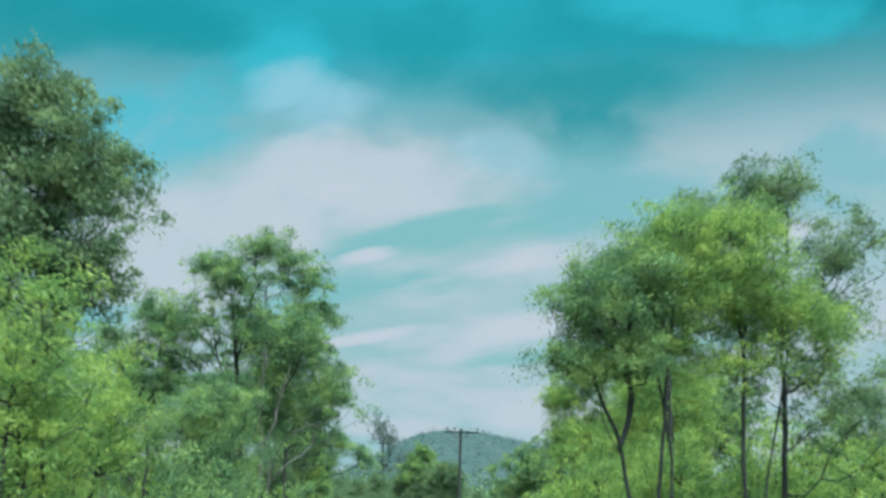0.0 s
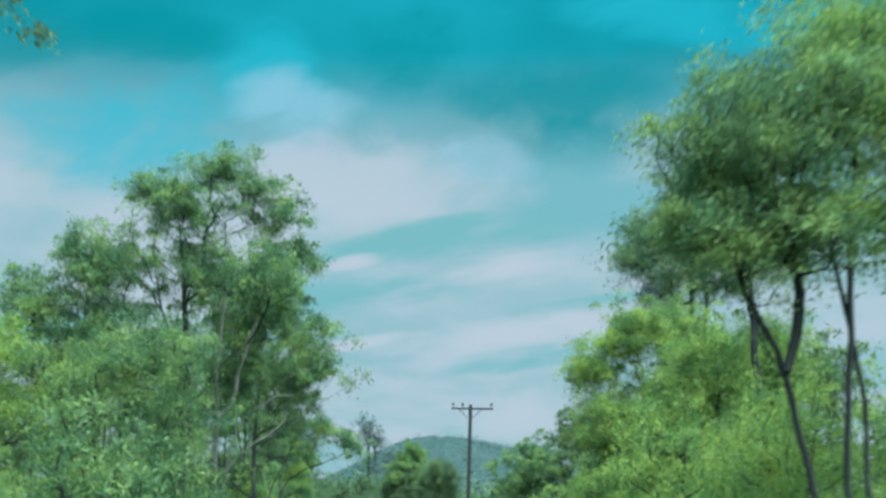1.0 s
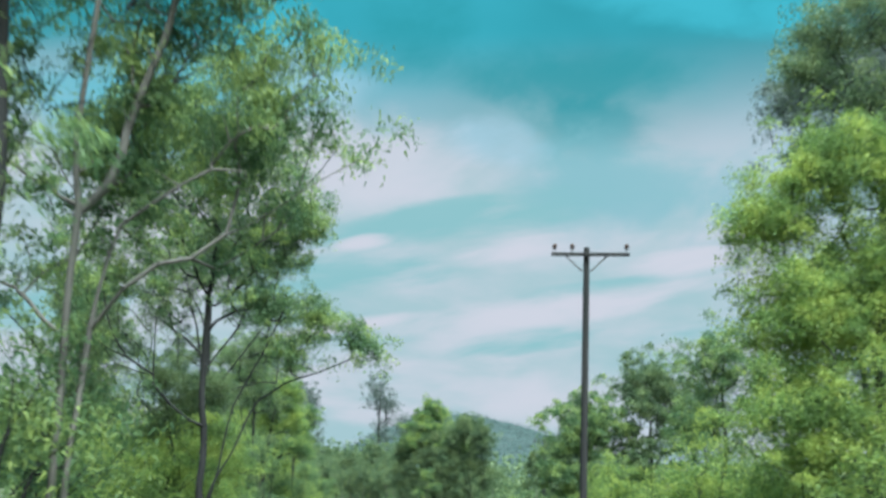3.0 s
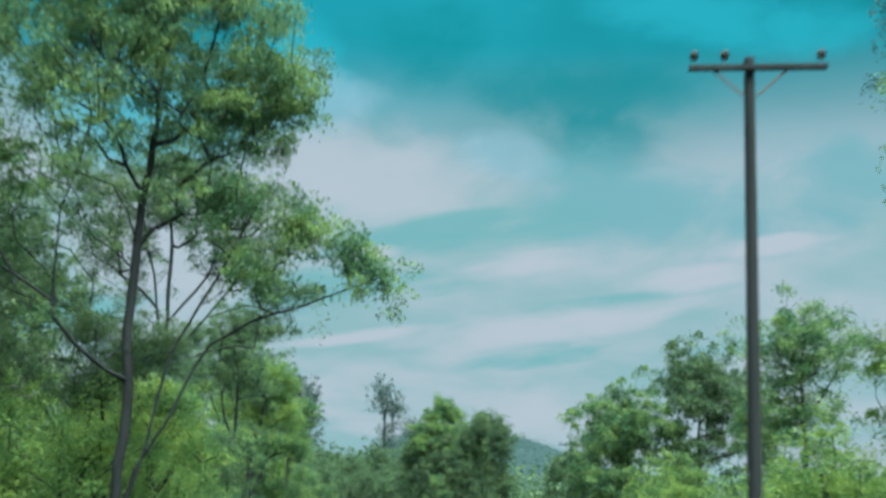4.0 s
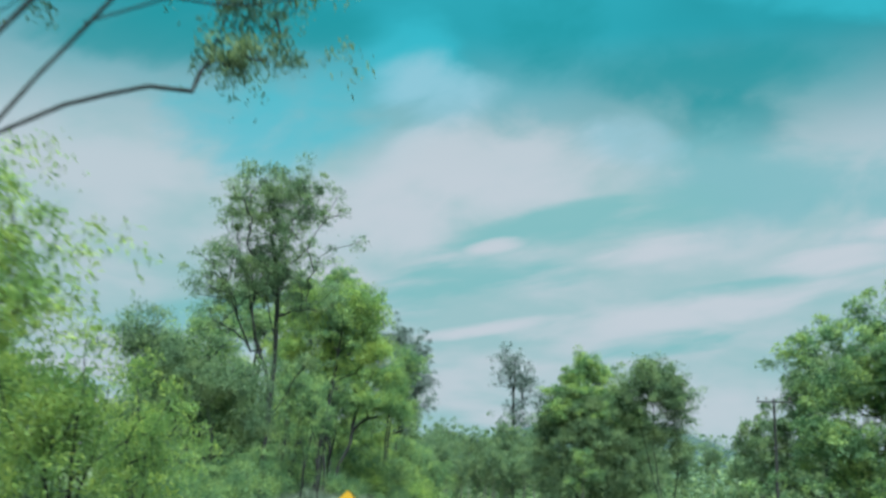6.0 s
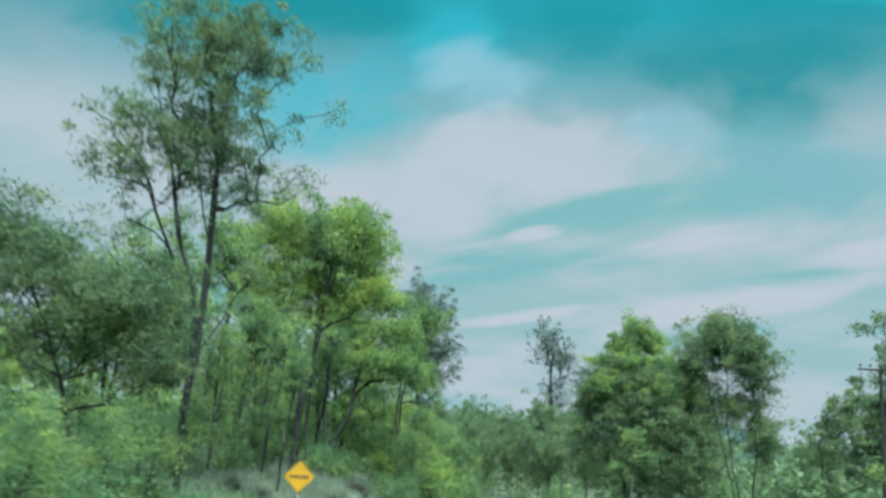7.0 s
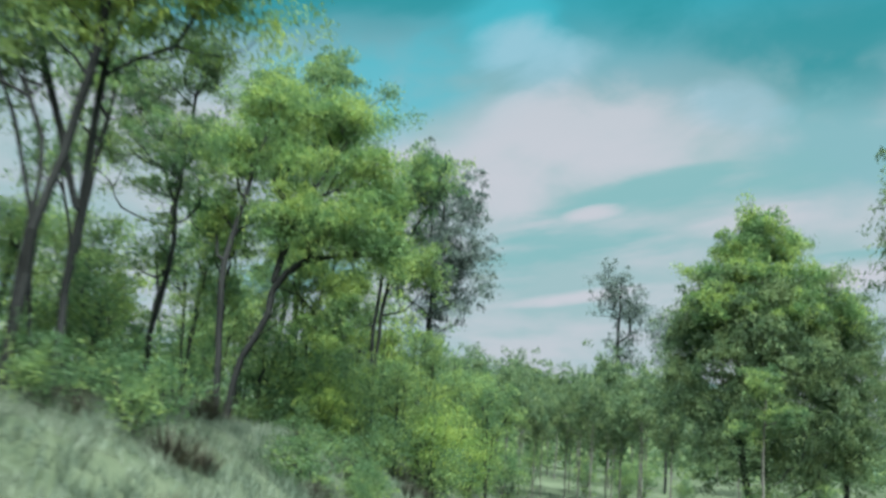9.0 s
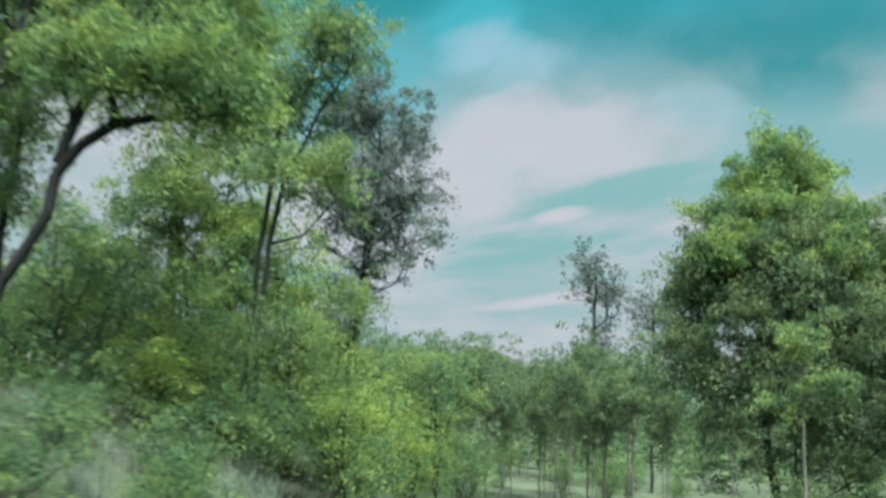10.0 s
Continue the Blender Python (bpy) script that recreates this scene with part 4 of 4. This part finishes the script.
# right of the road
scatter(LEAFY, 10, 13, 30, 36, 76, 0.7, 1.0, 3)
scatter(TALL, 5, 20, 45, 40, 75, 0.7, 0.95, 4)
scatter(LEAFY, 12, 16, 40, 84, 130, 0.55, 0.75, 3)
scatter(BUSH, 14, 15, 30, 60, 130, 0.9, 1.4, 2)
scatter(THIN, 9, 24, 60, 136, 200, 0.6, 0.8, 4)
scatter(GREEN_BUSH, 7, 8, 22, 150, 192, 0.6, 0.9, 2)
# low growth on the face of the bank
scatter(SHRUB, 8, -10.0, -5.6, 140, 150, 0.4, 0.8, 1.2)


def leaf_cloud(name, spots, sizes, each, length, flat, mat, label):
    """Distant canopy: many loose sprays of leaves over a stretch of country."""
    rng = np.random.default_rng(5)
    n = len(spots) * each
    c = np.repeat(spots, each, 0) + np.clip(rng.normal(size=(n, 3)), -1.8, 1.8) * np.repeat(sizes, each, 0) * 0.5
    along = unit(rng.normal(size=(n, 3)) * (1, 1, flat))
    side = unit(np.cross(along, rng.normal(size=(n, 3))))
    far = length * rng.uniform(0.6, 1.3, (n, 1))
    co = np.stack([c - along * far / 2 - side * far * 0.3, c - along * far / 2 + side * far * 0.3, c + along * far / 2], 1).reshape(-1, 3)
    tagged(new(name, mesh_of(name, co, np.arange(3 * n).reshape(-1, 3), mat)), label, "woods", kind="stuff")


def build_distance():
    rng = np.random.default_rng(9)
    # the closed canopy on the ridge: one rounded crown to every few metres
    gx, gy = np.meshgrid(np.arange(-200, 460, 3.2), np.arange(790, 1310, 4.0))
    cell = 8.0
    ix, iy = np.floor(gx / cell), np.floor(gy / cell)
    best = np.zeros(gx.shape)
    for a in (-1, 0, 1):
        for b in (-1, 0, 1):
            kx, ky = ix + a, iy + b
            jx, jy, jz = (np.modf(np.abs(np.sin(kx * p + ky * q) * 43758.5))[0] for p, q in ((12.99, 78.23), (39.35, 11.14), (73.16, 52.24)))
            far = np.hypot(gx - (kx + jx) * cell, gy - (ky + jy) * cell) / (4.5 + 2.5 * jz)
            best = np.maximum(best, (5 + 4 * jz) * np.sqrt(np.clip(1 - far**2, 0, None)))
    w = gx.shape[1]
    k = (np.arange(gx.shape[0] - 1)[:, None] * w + np.arange(w - 1)).ravel()
    co = np.stack([gx, gy, ground_z(gx, gy) + 0.5 + best], -1).reshape(-1, 3)
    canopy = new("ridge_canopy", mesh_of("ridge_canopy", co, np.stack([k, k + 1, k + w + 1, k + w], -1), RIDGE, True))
    tagged(canopy, "closed grey green tree canopy on the distant ridge, haze and shade in its colour", "woods", kind="stuff")
    n = 1500
    x, y = rng.uniform(-160, 420, n), rng.uniform(820, 1300, n)
    size = rng.uniform(7, 12, (n, 1)) * (1, 1, 0.9)
    leaf_cloud("ridge_woods", np.stack([x, y, ground_z(x, y) + 4.0], -1), size, 30, 1.5, 0.5, RIDGE, "dark grey green woods covering the distant ridge, haze and shade in their colour")
    n = 800
    x, y = rng.uniform(-110, 170, n), 265 + 380 * rng.random(n) ** 1.5
    size = rng.uniform(0.8, 1.2, (n, 1)) * (5.5, 5.5, 9)
    leaf_cloud("valley_woods", np.stack([x, y, ground_z(x, y) + 5.0 * size[:, 2] / 9], -1), size, 96, 1.25, 0.8, OLIVE, "green woods filling the valley beyond the bend")


    # the rest of the bush, out of sight from the road
    n = 520
    x, y = rng.uniform(34, 150, n) * rng.choice((-1, 1), n), rng.uniform(-120, 262, n)
    near = rng.random(n) < 0.16
    x, y = np.where(near, rng.uniform(-40, 40, n), x), np.where(near, rng.uniform(-160, -45, n), y)
    keep = np.abs(x - 1.7) > 9
    x, y = x[keep], y[keep]
    size = rng.uniform(0.7, 1.1, (len(x), 1)) * (4.6, 4.6, 7.5)
    leaf_cloud("bush_woods", np.stack([x, y, ground_z(x, y) + 5.2 * size[:, 2] / 9], -1), size, 150, 1.5, 0.8, OLIVE, "olive green woods standing back from the road")


build_distance()


# ---- grass ----
def build_grass(name, n, x0, x1, y0, y1, height, mat, label, seed):
    rng = np.random.default_rng(seed)
    tufts = n // 14
    tx, ty = rng.uniform(x0, x1, tufts), rng.uniform(y0, y1, tufts)
    keep = np.abs(tx - road_x(ty)) > 4.0
    tx, ty = tx[keep], ty[keep]
    x = np.repeat(tx, 14) + rng.normal(size=len(tx) * 14) * 0.13
    y = np.repeat(ty, 14) + rng.normal(size=len(tx) * 14) * 0.13
    h = np.repeat(rng.uniform(0.5, 1.3, len(tx)), 14) * height * rng.uniform(0.5, 1.1, len(x))
    foot = np.stack([x, y, ground_z(x, y) - 0.03], -1)
    turn = rng.uniform(0, 6.28, len(x))
    side = np.stack([np.cos(turn), np.sin(turn), 0 * turn], -1) * 0.014
    lean = rng.normal(size=(len(x), 3)) * (0.32, 0.32, 0) * h[:, None]
    tip = foot + lean + np.stack([0 * h, 0 * h, h], -1)
    co = np.stack([foot - side, foot + side, tip], 1).reshape(-1, 3)
    me = mesh_of(name, co, np.arange(len(co)).reshape(-1, 3), mat)
    tagged(new(name, me), label, "grass", kind="stuff")


build_grass("bank_grass", 112000, -14, -3.0, 100, 176, 0.42, DRY, "dry grey green grass tufts over the roadside bank", 21)
def tussock_mesh(seed):
    """A dark clump of old grass about its own foot."""
    rng = np.random.default_rng(seed)
    n = 260
    turn, lean = rng.uniform(0, 6.28, n), rng.uniform(0.1, 1.1, n)
    high = rng.uniform(0.35, 0.8, n)
    out = np.stack([np.cos(turn), np.sin(turn), 0 * turn], -1)
    side = np.stack([-np.sin(turn), np.cos(turn), 0 * turn], -1) * 0.012
    foot = out * rng.uniform(0, 0.22, (n, 1))
    tip = foot + out * (lean * high)[:, None] * 0.8 + np.stack([0 * high, 0 * high, high * np.cos(0.7 * lean)], -1)
    return mesh_of("tussock", np.stack([foot - side, foot + side, tip], 1).reshape(-1, 3), np.arange(3 * n).reshape(-1, 3), TUSSOCK)


def build_tussocks():
    rng = np.random.default_rng(31)
    kinds = [tussock_mesh(k) for k in (1, 2, 3)]
    for k in range(34):
        x, y = rng.uniform(-10.5, -5.6), rng.uniform(124, 164)
        ob = new("grass_tussock", kinds[k % 3])
        size = rng.uniform(0.7, 1.25)
        ob.matrix_basis = Matrix.LocRotScale((x, y, float(ground_z(x, y)) - 0.04), Euler((0, 0, rng.uniform(0, 6.28))), (size * 1.2, size * 1.2, size))
        tagged(ob, "dark brown clump of old grass on the bank", "grass", "grass tussocks on the bank")


build_tussocks()
build_grass("verge_grass", 30000, -10, 14, 184, 212, 0.5, DRY, "pale green grass at the foot of the woods", 22)


# ---- power poles and sign ----
def ring_stack(bm, rings, sides, move=Matrix()):
    """A turned shape from (radius, height) rings, closed at both ends."""
    last = None
    for r, z in rings:
        ring = [bm.verts.new(move @ Vector((r * math.cos(6.28318 * k / sides), r * math.sin(6.28318 * k / sides), z))) for k in range(sides)]
        if last is None:
            bm.faces.new(ring[::-1])
        else:
            for k in range(sides):
                bm.faces.new((last[k], last[(k + 1) % sides], ring[(k + 1) % sides], ring[k]))
        last = ring
    bm.faces.new(last)
    return bm


def bar(bm, start, end, wide, deep, bevel=0.008):
    """A straight bar with eased edges from start to end."""
    start, end = Vector(start), Vector(end)
    m = look(start, end) @ Matrix.Translation((0, 0, -(end - start).length / 2)) @ Matrix.Diagonal((wide, deep, (end - start).length, 1))
    made = bmesh.ops.create_cube(bm, size=1, matrix=m)
    if bevel:
        edges = list({e for v in made["verts"] for e in v.link_edges})
        bmesh.ops.bevel(bm, geom=edges, offset=bevel, segments=1, affect="EDGES")
    return bm


def power_pole(x, y, top, turn, lean, arm, arms, aside=0.0):
    pole = new("power_pole")
    z = float(ground_z(x, y)) - 0.1
    pole.location, pole.rotation_euler = (x, y, z), (0, lean, turn)
    h = top - z
    part("post", ring_stack(bmesh.new(), [(0.12, 0), (0.11, 0.3 * h), (0.10, 0.7 * h), (0.09, h - 0.03), (0.07, h)], 14), WEATHERED, pole)
    cross = part("crossarm", bar(bmesh.new(), (aside - arm / 2, -0.14, h - 0.25), (aside + arm / 2, -0.14, h - 0.25), 0.09, 0.10), WEATHERED, pole)
    for s in (-1, 1):
        part("brace", bar(bmesh.new(), (s * 0.62, -0.13, h - 0.30), (s * 0.13, -0.14, h - 0.78), 0.02, 0.045, 0), DULL_STEEL, pole)
    for s in arms:
        spot = Matrix.Translation((aside + s, -0.14, h - 0.19))
        insulator = part("insulator", ring_stack(bmesh.new(), [(0.045, 0.10), (0.075, 0.12), (0.05, 0.15), (0.085, 0.19), (0.06, 0.23), (0.03, 0.27)], 10, spot), GLAZE, pole, "brown glazed porcelain insulator")
        part("pin", ring_stack(bmesh.new(), [(0.014, -0.02), (0.014, 0.12)], 6, spot), STEEL, insulator)
    return tagged(pole, "weathered timber power pole with one crossarm and porcelain insulators", "power pole", "power poles")


power_pole(5.88, 69.4, 7.62, radians(-14), radians(1.4), 2.35, (-1.08, -0.55, 1.08), 0.12)
power_pole(19.8, 152.0, 7.3, radians(-10), 0, 2.45, (-1.08, -0.55, 1.08))


def road_sign(x, y, middle, turn):
    sign = new("road_sign")
    z = float(ground_z(x, y)) - 0.1
    sign.location, sign.rotation_euler = (x, y, z), (0, 0, turn)
    c = middle - z
    part("post", ring_stack(bmesh.new(), [(0.03, 0), (0.03, c + 0.30)], 12), STEEL, sign, "round galvanised steel post")
    bm = bmesh.new()
    bmesh.ops.create_cube(bm, size=1, matrix=Matrix.Translation((0, -0.045, c)) @ Matrix.Rotation(radians(45), 4, "Y") @ Matrix.Diagonal((0.61, 0.006, 0.61, 1)))
    bmesh.ops.bevel(bm, geom=[e for e in bm.edges if abs((e.verts[0].co - e.verts[1].co).y) > 0.004], offset=0.04, segments=4, affect="EDGES")
    panel = part("panel", bm, YELLOW, sign, "yellow diamond shaped warning panel")
    for k in range(4):
        turned = Matrix.Translation((0, -0.0505, c)) @ Matrix.Rotation(radians(45 + 90 * k), 4, "Y")
        bm = bmesh.new()
        bmesh.ops.create_cube(bm, size=1, matrix=turned @ Matrix.Translation((0, 0, 0.278)) @ Matrix.Diagonal((0.50, 0.002, 0.012, 1)))
        part("border_line", bm, BLACK, panel)
    left = -0.255
    for wide in (0.045, 0.05, 0.05, 0.05, 0.05, 0.045, 0.05):
        bm = bmesh.new()
        bmesh.ops.create_cube(bm, size=1, matrix=Matrix.Translation((left + wide / 2, -0.0505, c)) @ Matrix.Diagonal((wide, 0.002, 0.10, 1)))
        part("print_bar", bm, BLACK, panel)
        left += wide + 0.028
    for dz in (-0.18, 0.18):
        part("clamp", bar(bmesh.new(), (-0.06, -0.035, c + dz), (0.06, -0.035, c + dz), 0.02, 0.03, 0.003), STEEL, sign)
    return tagged(sign, "yellow diamond road warning sign on a galvanised post", "road sign")


road_sign(-5.5, 120.4, -1.0, radians(-4))
